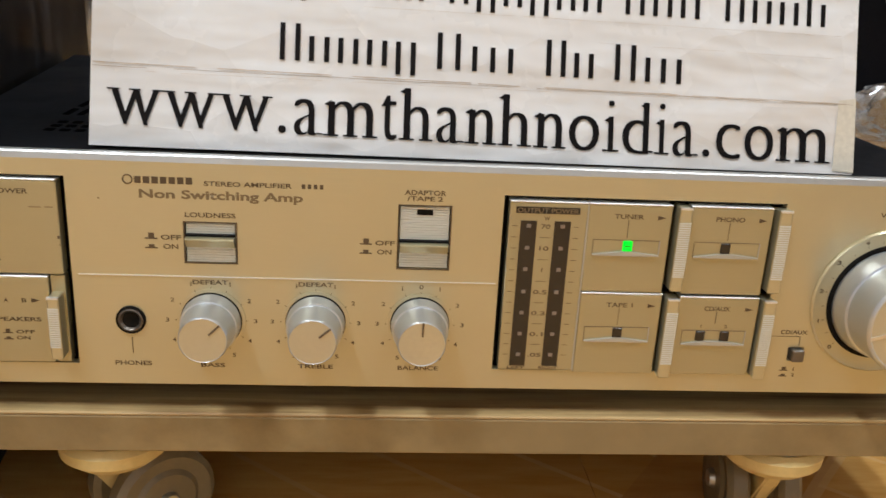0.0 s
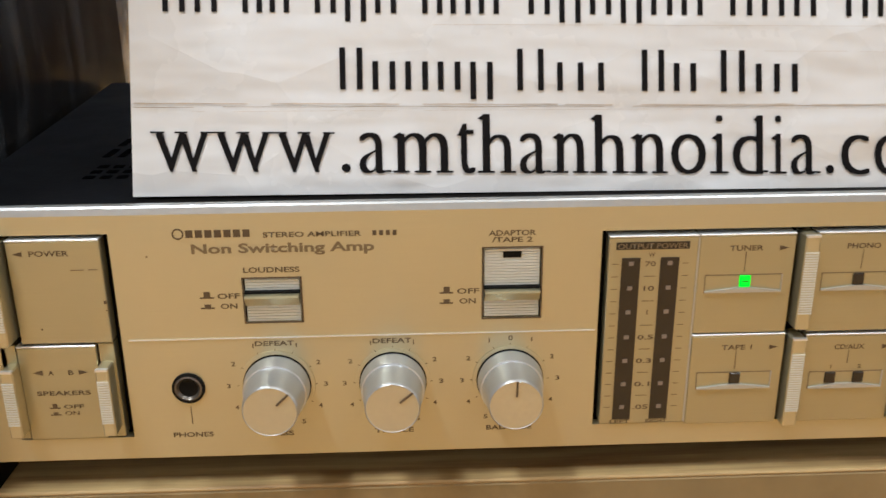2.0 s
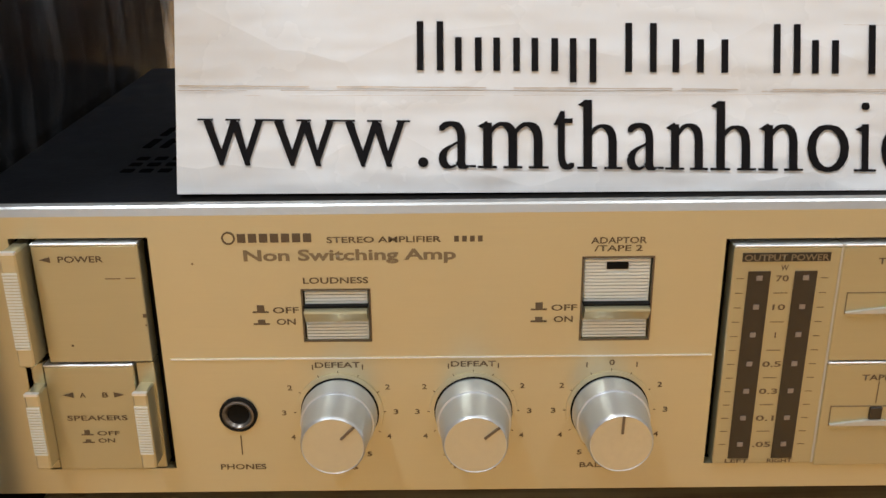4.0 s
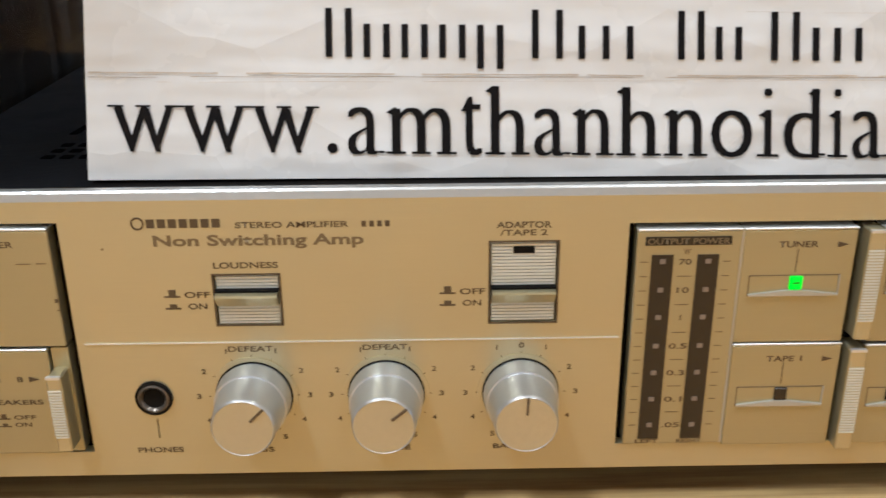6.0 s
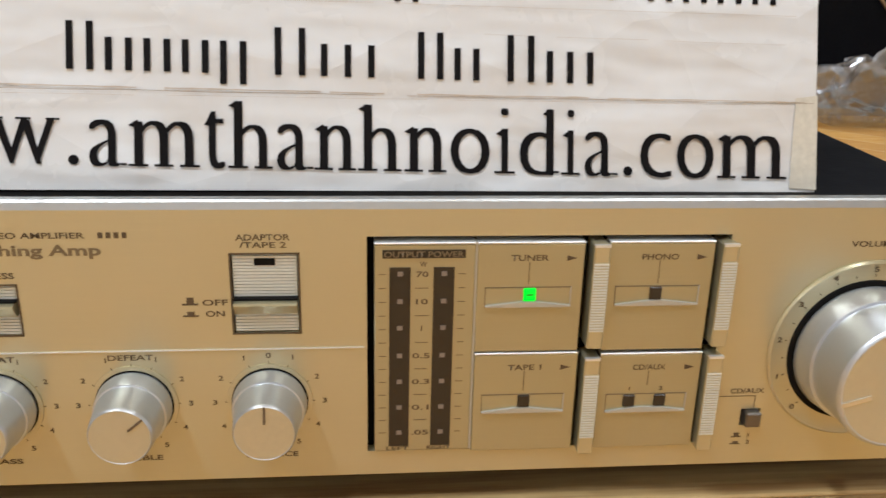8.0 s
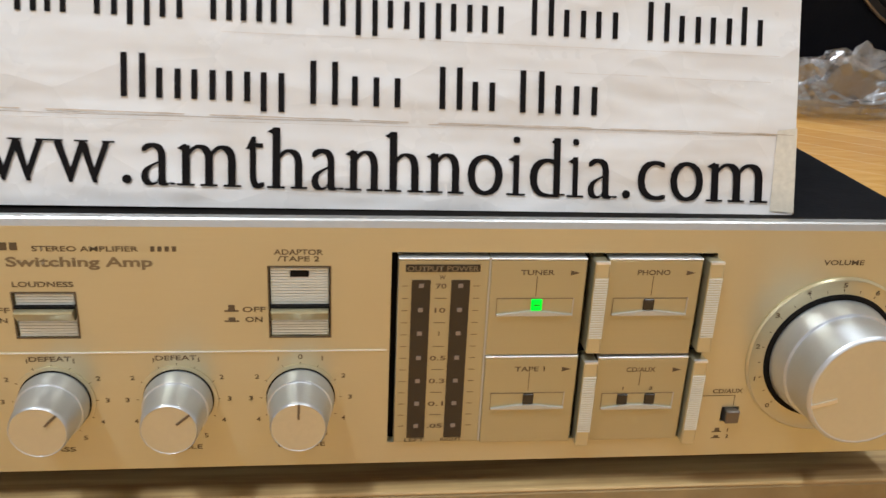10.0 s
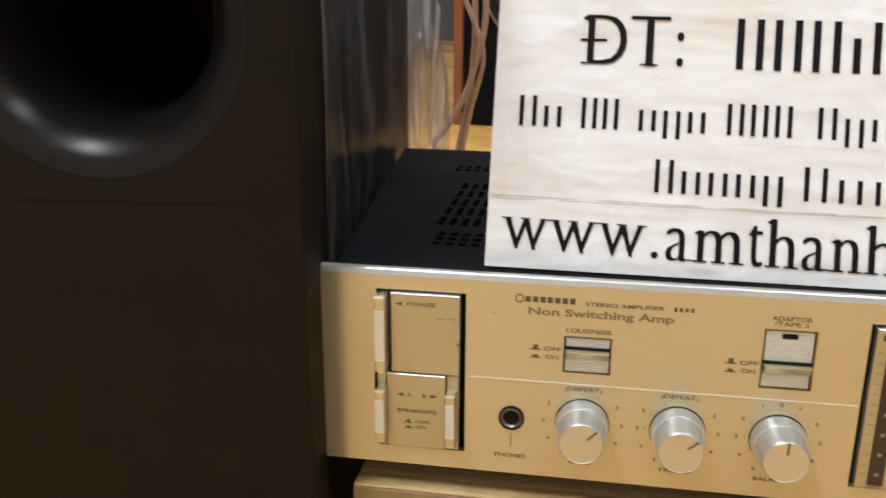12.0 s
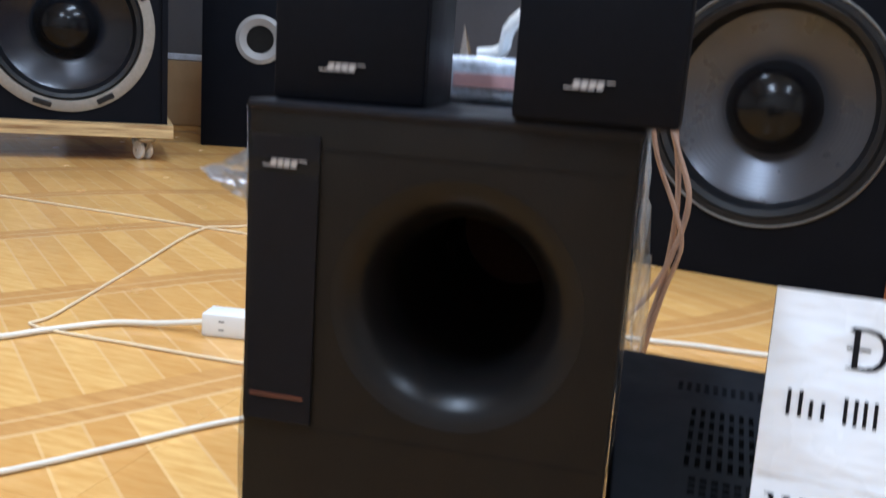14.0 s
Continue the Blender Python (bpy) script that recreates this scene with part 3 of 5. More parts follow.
def knob(name, cx, cz, r0, r1, length, turn, label, ribs=40, scale=1.0):
    k = apart_(name, lathe(bmesh.new(), [(r0 * 0.97, 0.0005), (r0 * 0.97, -0.0012), (r0, -0.0016), (r0 * 0.955, -length * 0.37), (r0 * 0.945, -length * 0.385), (r0 * 0.905, -length * 0.39), (r0 * 0.90, -length * 0.40), (r1 * 1.0, -length + 0.0012)], 64, pose(cx, 0, cz)), KNOB, None, label)
    apart_("cap_rim", lathe(bmesh.new(), [(r1, -length + 0.0012), (r1 * 0.985, -length + 0.0005), (r1 * 0.945, -length), (r1 * 0.925, -length + 0.00015)], 64, pose(cx, 0, cz)), KNOB, k, "bright turned rim")
    apart_("knob_cap", lathe(bmesh.new(), [(r1 * 0.925, -length + 0.00015), (0, -length + 0.0002)], 48, pose(cx, 0, cz)), CAP, k, "flat champagne cap")
    m = pose(cx, 0, cz) @ Matrix.Rotation(radians(turn), 4, "Y")
    apart_("pointer", box(bmesh.new(), -0.00035 * scale, 0.00035 * scale, -length - 0.0002, -length + 0.0006, r1 * (0.35 if scale == 1 else 0.5), r1 * 0.95, m=m), SILVER if scale > 1 else DARKMETAL, k, "thin engraved pointer", False)
    # black ring at the foot: the gap, with the knob's shadow painted in
    apart_("foot_gap_shade", lathe(bmesh.new(), [(r0 * 1.025, 0.0001), (r0 * 1.025, -0.00035), (r0 * 0.95, -0.00035)], 64, pose(cx, 0, cz)), BLACK, k, "", False)
    apart_("collar", lathe(bmesh.new(), [(r0 * 1.15, 0.0), (r0 * 1.145, -0.0005), (r0 * 1.03, -0.0005), (r0 * 1.025, 0.0)], 64, pose(cx, 0, cz)), GOLD, k)
    return k


def dial_marks(cx, labels, r=0.0146):
    for deg, txt in labels:
        a = radians(deg)
        tx, tz = cx + math.sin(a) * r, KZ + math.cos(a) * r
        g = bmesh.new()
        box(g, -0.0001, 0.0001, -0.00015, 0.0003, 0.0128, 0.0137, m=pose(cx, 0, KZ) @ Matrix.Rotation(a, 4, "Y"))
        apart_("dial_tick", g, INK, None, "", False)
        if txt:
            sx = math.sin(a) * r * 1.14
            hw_ = 0.0002 if txt == "1" else 0.0007
            print_(txt, cx + sx - hw_, cx + sx + hw_, KZ + math.cos(a) * r * 1.14 - 0.0008, 0.0016)


NUM = [(-150, "5"), (-120, "4"), (-90, "3"), (-60, "2"), (-26, "1"), (0, ""), (26, "1"), (60, "2"), (90, "3"), (120, "4"), (150, "5")]
for kx, turn, top, nm in ((0.1172, 45, "DEFEAT", "BASS"), (0.1592, 50, "DEFEAT", "TREBLE"), (0.2020, 2, "0", "BALANCE")):
    cx = X(kx)
    knob("rotary_knob", cx, KZ, 0.0113, 0.0092, 0.0190, turn, "turned silver knob with a champagne cap")
    dial_marks(cx, NUM)
    half = 0.0066 if top == "DEFEAT" else 0.0008
    print_(top, cx - half, cx + half, Z(0.1192), 0.0017)
    print_(nm, cx - 0.00115 * len(nm), cx + 0.00115 * len(nm), Z(0.0826), 0.0017)
# output meter
mt = door("meter_panel", X(0.2358), X(0.2674), Z(0.0842), Z(0.1584), "champagne output meter panel")
apart_("title_plate", box(bmesh.new(), X(0.2383), X(0.2642), -0.0015, -0.0005, Z(0.1533), Z(0.1560)), METERWIN, mt, "dark title strip")
print_("OUTPUT POWER", X(0.2388), X(0.2637), Z(0.1537), 0.0018, -0.0017, INKGREY)
print_("W", X(0.2500), X(0.2522), Z(0.1504), 0.0016, -0.0013)
LEV = [0.1470, 0.1377, 0.1285, 0.1187, 0.1093, 0.0998, 0.0903]
for bx in (0.2405, 0.2543):
    w = apart_("meter_window", box(bmesh.new(), X(bx), X(bx + 0.0066), -0.0015, -0.0005, Z(0.0862), Z(0.1502)), METERWIN, mt, "dark column of unlit level lamps")
    for lv in LEV:
        apart_("level_lamp", box(bmesh.new(), X(bx + 0.0025), X(bx + 0.0042), -0.0017, -0.0012, Z(lv + 0.0004), Z(lv + 0.0019)), DOT, w)
for lv, t in zip(LEV, ("70", "10", "1", "0.5", "0.3", "0.1", ".05")):
    hw = 0.0009 * len(t) - (0.0007 if t == "1" else 0)
    print_(t, X(0.2508) - hw, X(0.2508) + hw, Z(lv), 0.0017, -0.0013)
ticks = []
for i in range(13):
    z = Z(0.1478 - i * 0.00472)
    ticks += [(X(0.2372), X(0.2394), z, z + 0.0002), (X(0.2622), X(0.2644), z, z + 0.0002)]
    if i % 2:
        ticks.append((X(0.2487), X(0.2529), z, z + 0.0002))
strokes("scale_ticks", ticks, -0.0013, INK, mt)
print_("LEFT", X(0.2397), X(0.2472), Z(0.0845), 0.0013, -0.0013)
print_("RIGHT", X(0.2532), X(0.2612), Z(0.0845), 0.0013, -0.0013)


apart_("divider", box(bmesh.new(), X(0.26735), X(0.26805), -0.0009, 0.0044, Z(0.0842), Z(0.1582)), LEDGE, None, "thin bright strip between the panels", False)


# four selector doors with their levers
def selector(x0, x1, z0, z1, text, lamps, lit=False):
    d = door("selector_door", X(x0), X(x1), Z(z0), Z(z1), "champagne input selector door" + (" with a lit green lamp" if lit else " with a dark lamp"))
    cx, lz = (x0 + x1) / 2 - 0.0005, z1 - 0.0178
    apart_("lamp_slot", box(bmesh.new(), X(cx - 0.0137), X(cx + 0.0137), -0.00135, -0.0005, Z(lz - 0.0042), Z(lz + 0.0022)), GOLD_DOOR, d)
    # slot depth painted on: shadow lines at top and left, lit edge at right
    fx0, fx1, fz0, fz1 = X(cx - 0.0139), X(cx + 0.0139), Z(lz - 0.0044), Z(lz + 0.0026)
    strokes("slot_shadow_edge", [(fx0, fx1, fz1 - 0.00025, fz1), (fx0, fx0 + 0.00022, fz0, fz1)], -0.00140, INKGREY, d).matrix_parent_inverse = Matrix()
    g = bmesh.new()
    box(g, fx1 - 0.0003, fx1, -0.0018, -0.0011, fz0, fz1)
    apart_("slot_lit_edge", g, LEDGE, d, "", False)
    g = bmesh.new()
    a, b = X(cx - 0.0137), X(cx + 0.0137)
    m0, m1 = X(cx - 0.0022 * len(lamps)), X(cx + 0.0022 * len(lamps))
    zb, zt = Z(lz - 0.0040), Z(lz - 0.0022)
    front = [(a, zb), (b, zb), (b, zb + 0.0004), (m1, zt), (m0, zt), (a, zb + 0.0004)]
    f0 = [g.verts.new((x, -0.0023, z)) for x, z in front]
    f1 = [g.verts.new((x, -0.0012, z)) for x, z in front]
    g.faces.new(f0)
    g.faces.new(f1)
    for i in range(6):
        g.faces.new((f0[i], f0[(i + 1) % 6], f1[(i + 1) % 6], f1[i]))
    apart_("lamp_ledge", g, LEDGE, d, "silver ledge below the lamp", False)
    for lx in lamps:
        apart_("lamp", box(bmesh.new(), X(lx - 0.0020), X(lx + 0.0020), -0.0019, -0.0008, Z(lz - 0.0021), Z(lz + 0.0022), 0.0002, 1), GREEN if lit else METERWIN, d, "glowing green lamp" if lit else "small dark lamp")
    if lit:
        apart_("lamp_mark", box(bmesh.new(), X(lamps[0] - 0.0011), X(lamps[0] + 0.0011), -0.0021, -0.0018, Z(lz), Z(lz + 0.0003)), METERWIN, d, "", False)
    tw = 0.0057 if len(text) == 5 else 0.0053
    print_(text, X(cx) - tw, X(cx) + tw, Z(z1 - 0.0063), 0.0018, -0.0013)
    strokes("leader_line", [(X(cx) - 0.00012, X(cx) + 0.00012, Z(lz + 0.0035 + (0.0022 if len(lamps) > 1 else 0)), Z(z1 - 0.0068))], -0.0013)
    arrow(X(x1 - 0.0042), Z(z1 - 0.0055), 1)
    return d


selector(0.2680, 0.3022, 0.1204, 0.1584, "TUNER", (0.2851,), True)
selector(0.3100, 0.3445, 0.1202, 0.1584, "PHONO", (0.3262,))
selector(0.2682, 0.3027, 0.0832, 0.1200, "TAPE 1", (0.2852,))
selector(0.3102, 0.3450, 0.0832, 0.1192, "CD/AUX", (0.3212, 0.3318))
print_("1", X(0.3209), X(0.3213), Z(0.1052), 0.0013, -0.0014)
print_("2", X(0.3312), X(0.3326), Z(0.1052), 0.0013, -0.0014)
for lx in (0.3043, 0.3460):
    lever(X(lx), X(lx + 0.0052), Z(0.1222), Z(0.1581))
    lever(X(lx), X(lx + 0.0052), Z(0.0826), Z(0.1188))
# small selector button
apart_("small_button", box(bmesh.new(), cdb[0] + 0.0010, cdb[1] - 0.0004, -0.0026, 0.005, cdb[2] + 0.0003, cdb[3] - 0.0004, 0.0005, 1), DARKMETAL, None, "small square dark metal push button")
print_("CD/AUX", X(0.3572), X(0.3692), Z(0.1024), 0.0017)
strokes("leader_line", [(X(0.3535), X(0.3665), Z(0.1012), Z(0.1012) + 0.0002), (X(0.3663), X(0.3665), Z(0.0968), Z(0.1012))])
strokes("button_icon", [(X(0.3598), X(0.3634), Z(0.0850), Z(0.0854)), (X(0.3607), X(0.3626), Z(0.0854), Z(0.0868))])
strokes("button_icon", [(X(0.3598), X(0.3634), Z(0.0822), Z(0.0826)), (X(0.3607), X(0.3626), Z(0.0826), Z(0.0834))])
print_("1", X(0.3658), X(0.3662), Z(0.0851), 0.0014)
print_("2", X(0.3655), X(0.3668), Z(0.0823), 0.0014)
# volume
VX, VZ = X(0.4005), Z(0.1182)
dial = apart_("volume_dial", lathe(bmesh.new(), [(0.0307, 0.0005), (0.0307, -0.0006), (0.0300, -0.0012), (0.0292, -0.0008), (0.0240, -0.0008)], 96, pose(VX, 0, VZ)), GOLD, None, "champagne dial ring round the volume knob")
apart_("dial_gap", lathe(bmesh.new(), [(0.0245, -0.0009), (0.0241, -0.0012), (0.0225, -0.0012)], 64, pose(VX, 0, VZ)), BLACK, dial)
knob("volume_knob", VX, VZ, 0.0226, 0.0205, 0.0258, -106, "large turned silver volume knob with a champagne cap", scale=2.0)
for i in range(21):
    a = radians(-135 + i * 13.5)
    apart_("dial_tick", box(bmesh.new(), -0.00012, 0.00012, -0.00095, -0.0004, 0.0256, 0.0264, m=pose(VX, 0, VZ) @ Matrix.Rotation(a, 4, "Y")), INK, dial, "", False)
    if i % 2 == 0:
        t = str(i // 2)
        hw = 0.00025 if t == "1" else 0.0008 * len(t)
        print_(t, VX + math.sin(a) * 0.0280 - hw, VX + math.sin(a) * 0.0280 + hw, VZ + math.cos(a) * 0.0280 - 0.0008, 0.0017, -0.0010)
print_("VOLUME", X(0.3905), X(0.4062), Z(0.1555), 0.0018)

# ---- dolly under the amplifier ----
dolly = thing("dolly", pose(0.26, 0.13, 0.0), "low dolly of raw fibreboard on four swivel castors", "dolly")
dinv = dolly.matrix_world.inverted()


def dpart(name, bm, mat, parent=None, label="", smooth=True):
    ob = part(name, bm, mat, parent or dolly, label, smooth)
    ob.matrix_parent_inverse = dinv if parent is None else Matrix()
    return ob


dpart("board", box(bmesh.new(), 0.007, 0.447, -0.002, 0.37, 0.0605, 0.0765, 0.0006, 1), EDGE, None, "raw fibreboard edge")
dpart("board_face", box(bmesh.new(), 0.0072, 0.4468, -0.0018, 0.3698, 0.0762, 0.0780, 0.0007, 1), BOARD, None, "yellowish wood-grained board top")


def castor(parent, at, turn, size, make, body, wheel):
    """A twin-wheel swivel castor: top plate, cup, web, two ribbed wheels and an axle. at: the middle of its top plate."""
    m = Matrix.Translation(at) @ Matrix.Rotation(radians(turn), 4, "Z") @ Matrix.Scale(size, 4)
    c = make("castor", lathe(bmesh.new(), [(0, -0.003), (0.019, -0.003), (0.019, 0.0), (0, 0.0)], 28, m @ pose(0, 0, 0, 90)), METAL, parent, "twin-wheel swivel castor with a cream plastic cup")
    make("cup", lathe(bmesh.new(), [(0, -0.004), (0.020, -0.004), (0.0225, -0.001), (0.0220, 0.004), (0.0170, 0.0085), (0, 0.0085)], 36, m @ pose(0, 0, -0.0070, -90)), body, c, "cream plastic cup")
    g = bmesh.new()
    pts = [(-0.016, -0.013), (0.014, -0.013), (0.024, -0.024), (0.026, -0.036), (0.020, -0.046), (0.010, -0.047), (0.002, -0.040), (-0.008, -0.024)]
    lo_ = [g.verts.new(m @ Vector((-0.0035, y, z))) for y, z in pts]
    hi_ = [g.verts.new(m @ Vector((0.0035, y, z))) for y, z in pts]
    g.faces.new(lo_)
    g.faces.new(hi_)
    for i in range(len(pts)):
        g.faces.new((lo_[i], lo_[(i + 1) % len(pts)], hi_[(i + 1) % len(pts)], hi_[i]))
    bmesh.ops.bevel(g, geom=g.edges[:], offset=0.0012 * size, segments=2, affect="EDGES")
    make("web", g, body, c)
    for s in (-1, 1):
        g = bmesh.new()
        mm = m @ pose(s * 0.0112, 0.014, -0.0357, 0, 0, 90)
        n = 40
        prof = [(0.0, -0.0060), (0.0120, -0.0060), (0.0140, -0.0045), (0.0195, -0.0052), (0.0222, -0.0030), (0.0222, 0.0030), (0.0195, 0.0052), (0.0140, 0.0045), (0.0120, 0.0060), (0.0, 0.0060)]
        lathe(g, prof, n, mm)
        make("wheel", g, wheel, c, "beige plastic wheel")
    make("axle_bolt", lathe(bmesh.new(), [(0, -0.0195), (0.0038, -0.0195), (0.0046, -0.0175), (0.0046, 0.0175), (0.0038, 0.0195), (0, 0.0195)], 12, m @ pose(0, 0.014, -0.0357, 0, 0, 90)), METAL, c)
    return c


for cx, cy, tn in ((0.062, 0.0235, -53), (0.352, 0.0225, -6), (0.062, 0.30, 200), (0.36, 0.30, 40)):
    castor(dolly, (cx, cy, 0.0605), tn, 1.04, lambda n, b, mt_, p, l="": dpart(n, b, mt_, None if p is dolly else p, l), CREAM, WHEEL)

# ---- leaning sign ----
SM = Matrix.Translation((0.064, 0.0118, 0.1818)) @ Matrix.Rotation(radians(-17.4), 4, "X") @ Matrix.Rotation(radians(0.25), 4, "Y")
sign = thing("shop_sign", SM, "creased white laminated paper sign with black lettering leaning on the amplifier", "sign")
bm = bmesh.new()
NX, NZ = 60, 26
W, Hh = 0.2945, 0.1232


def dent(x, z):
    d = 0.00022 * noise.noise(Vector((x * 22, z * 30, 3.0))) + 0.00010 * noise.noise(Vector((x * 70, z * 80, 8.0)))
    return d - 0.00015 * math.exp(-((z - 0.0303) / 0.0016) ** 2) - 0.00012 * math.exp(-((z - 0.0575) / 0.0014) ** 2)


grid = {}
for side, off in ((0, 0.0), (1, 0.0042)):
    for i in range(NX + 1):
        for j in range(NZ + 1):
            x, z = W * i / NX, Hh * j / NZ
            grid[side, i, j] = bm.verts.new((x, off + (dent(x, z) if side == 0 else 0), z))
for i in range(NX):
    for j in range(NZ):
        bm.faces.new((grid[0, i, j], grid[0, i + 1, j], grid[0, i + 1, j + 1], grid[0, i, j + 1]))
        bm.faces.new((grid[1, i, j], grid[1, i, j + 1], grid[1, i + 1, j + 1], grid[1, i + 1, j]))
for i in range(NX):
    for j in (0, NZ):
        bm.faces.new((grid[0, i, j], grid[0, i + 1, j], grid[1, i + 1, j], grid[1, i, j]))
for j in range(NZ):
    for i in (0, NX):
        bm.faces.new((grid[0, i, j], grid[0, i, j + 1], grid[1, i, j + 1], grid[1, i, j]))
part("panel", bm, PAPER, sign, "white laminated paper on card")
FY = -0.00050
# widths of a book face, in thousandths: advance, left and right edge of the letter's body, top of its body
BODY = {"w": (722, 60, 660, 450), ".": (250, 70, 181, 100), "a": (444, 40, 398, 462), "m": (778, 78, 700, 460), "t": (278, 38, 255, 579),
        "h": (500, 72, 428, 683), "n": (500, 78, 428, 460), "o": (500, 29, 470, 460), "i": (278, 96, 182, 683), "d": (500, 30, 424, 683),
        "c": (444, 27, 410, 460), "D": (722, 105, 690, 662), "T": (611, 17, 594, 662), ":": (278, 90, 190, 460)}
# feet and heads: centre, height, half width, side (0 both, -1 only to the left)
FEET = {"w": [(72, 450, 82, 0), (352, 450, 76, 0), (645, 450, 70, 0)], "m": [(120, 0, 105, 0), (389, 0, 100, 0), (660, 0, 105, 0), (112, 446, 96, -1)],
        "h": [(114, 0, 105, 0), (390, 0, 100, 0), (106, 668, 96, -1)], "n": [(120, 0, 105, 0), (386, 0, 100, 0), (112, 446, 96, -1)],
        "i": [(139, 0, 118, 0), (130, 446, 96, -1)], "d": [(430, 14, 66, 1), (380, 668, 90, -1)], "a": [(392, 6, 52, 1)],
        "D": [(100, 0, 84, -1), (100, 646, 84, -1)], "T": [(305, 0, 130, 0)], "t": [(215, 20, 40, 1)]}
SMEAR = {"w": 26, ".": 0, ":": 0, "t": 44, "c": 42, "a": 42, "T": 52, "i": 36}


def book_letters(name, text, x0, x1, zbase, xheight, y, slope, drift=((0, 0), (1, 0))):
    """The built-in face with thinned strokes, fattened sideways only, and small feet, letter by letter on a book face's widths."""
    unit_x = (x1 - x0) / sum(BODY[c][0] for c in text)
    unit_z = xheight / 460
    verts, faces = [], []
    pen = 0.0
    glyphs = {}
    for c in text:
        adv, left, right, top = BODY[c]
        if c not in glyphs:
            cu = bpy.data.curves.new(name, "FONT")
            cu.body, cu.size, cu.resolution_u = c, 1.0, 4
            cu.offset = 0.0 if c in ".:" else -0.020
            tmp = new(name, cu)
            me = bpy.data.meshes.new_from_object(tmp.evaluated_get(bpy.context.evaluated_depsgraph_get()))
            bpy.data.objects.remove(tmp)
            co = np.array([v.co[:2] for v in me.vertices])
            lo, hi = co.min(0), co.max(0)
            co = (co - lo) / (hi - lo)
            glyphs[c] = (co, [tuple(p.vertices) for p in me.polygons])
            bpy.data.meshes.remove(me)
        co, polys = glyphs[c]
        smear = SMEAR.get(c, 46)
        low = -12 if c in "aocdt" else 0
        steps = 7 if smear else 1
        for q in range(steps):
            shift = smear * q / max(1, steps - 1)
            k0 = len(verts)
            for u, v in co:
                verts.append((pen + left + u * (right - left - smear) + shift, low + v * (top - low), q))
            faces += [tuple(k0 + n_ for n_ in p) for p in polys]
        for cx, cz, half, side in FEET.get(c, ()):
            k0 = len(verts)
            a, b = (cx - half, cx + half) if side == 0 else (cx - half, cx + 12) if side < 0 else (cx - 12, cx + half)
            head = cz > 200
            t0, t1 = (cz - 4, cz + 16) if head else (cz - 4, cz + 20)
            if c in "wT" or (head and side == 0) or not head:
                pts = [(a, t0), (b, t0), (b, t1), (a, t1)]
            else:
                pts = [(a, cz - 34), (b, cz - 74), (b, cz + 18), (cx - 6, cz + 18)]
            verts += [(pen + px_, pz_, 8) for px_, pz_ in pts]
            faces.append((k0, k0 + 1, k0 + 2, k0 + 3))
        if c == "w":
            for top_, foot_ in ((98, 228), (370, 500)):
                k0 = len(verts)
                verts += [(pen + px_, pz_, 8) for px_, pz_ in ((top_ - 48, 440), (top_ + 44, 440), (foot_ + 30, 0), (foot_ - 12, 0))]
                faces.append((k0, k0 + 1, k0 + 2, k0 + 3))
        pen += adv
    me = bpy.data.meshes.new(name)
    at, by = zip(*drift)
    out = [(x0 + vx * unit_x + float(np.interp(x0 + vx * unit_x, at, by)), y - layer * 2e-6, zbase + vz * unit_z + slope * vx * unit_x) for vx, vz, layer in verts]
    me.from_pydata(out, [], faces)
    me.materials.append(SIGNINK)
    ob = new(name, me)
    ob.parent = sign
    return ob


# the print runs a little unevenly along the line
URL_DRIFT = ((0.005, 0.0015), (0.067, 0.0033), (0.085, 0.0028), (0.120, 0.0028), (0.150, 0.0015), (0.208, 0.0012), (0.224, -0.0004), (0.250, -0.0018), (0.268, -0.0022), (0.2856, -0.0003))
book_letters("lettering", "www.amthanhnoidia.com", 0.0050, 0.2856, 0.0082, 0.0131, FY, -0.0145, URL_DRIFT)
book_letters("lettering", "DT:", 0.0352, 0.0800, 0.0878, 0.0143, FY, -0.012)
part("letter_stroke", box(bmesh.new(), 0.0352, 0.0462, FY - 0.0001, FY + 0.0002, 0.0972, 0.0982), SIGNINK, sign, "", False)

bar_mesh = {}


def bars(words, z, cap, slope):
    """Plain upright bars in place of writing. A word: start, end, and for each sign T tall, t tall and thin, x low, g low and hanging, i single."""
    wide = {"i": 0.55}
    for x0, x1, signs in words:
        unit = (x1 - x0) / sum(wide.get(c, 1.0) for c in signs)
        pen = x0
        for c in signs:
            step = unit * wide.get(c, 1.0)
            drop = cap * 0.22 if c == "g" else 0.0
            thick = cap * 0.135
            places = (0.5,) if c == "i" else (0.24, 0.76)
            for f in places:
                a = pen + step * f - thick / 2
                zz = z + slope * (a - words[0][0]) - drop
                h_ = cap if c in "T" or (c == "t" and f < 0.5) else cap * 0.68 + drop
                key = (round(thick, 6), round(h_, 6))
                if key not in bar_mesh:
                    g = box(bmesh.new(), 0, thick, 0, 0.0003, 0, h_)
                    bar_mesh[key] = bpy.data.meshes.new("bar")
                    g.to_mesh(bar_mesh[key])
                    g.free()
                    bar_mesh[key].materials.append(SIGNINK)
                ob = new("bar", bar_mesh[key])
                ob.location = (a, FY, zz)
                ob.parent = sign
            pen += step


bars([(0.0965, 0.2620, "TTTiTTTTiTTT")], 0.0868, 0.0208, -0.012)
bars([(0.0095, 0.0305, "Tx"), (0.0360, 0.0538, "TT"), (0.0595, 0.0894, "xgx"), (0.0952, 0.1235, "TTT"), (0.1305, 0.1926, "Tgxgxx"), (0.1987, 0.2316, "Txx"), (0.2385, 0.2825, "Txxt")], 0.0608, 0.0128, -0.012)
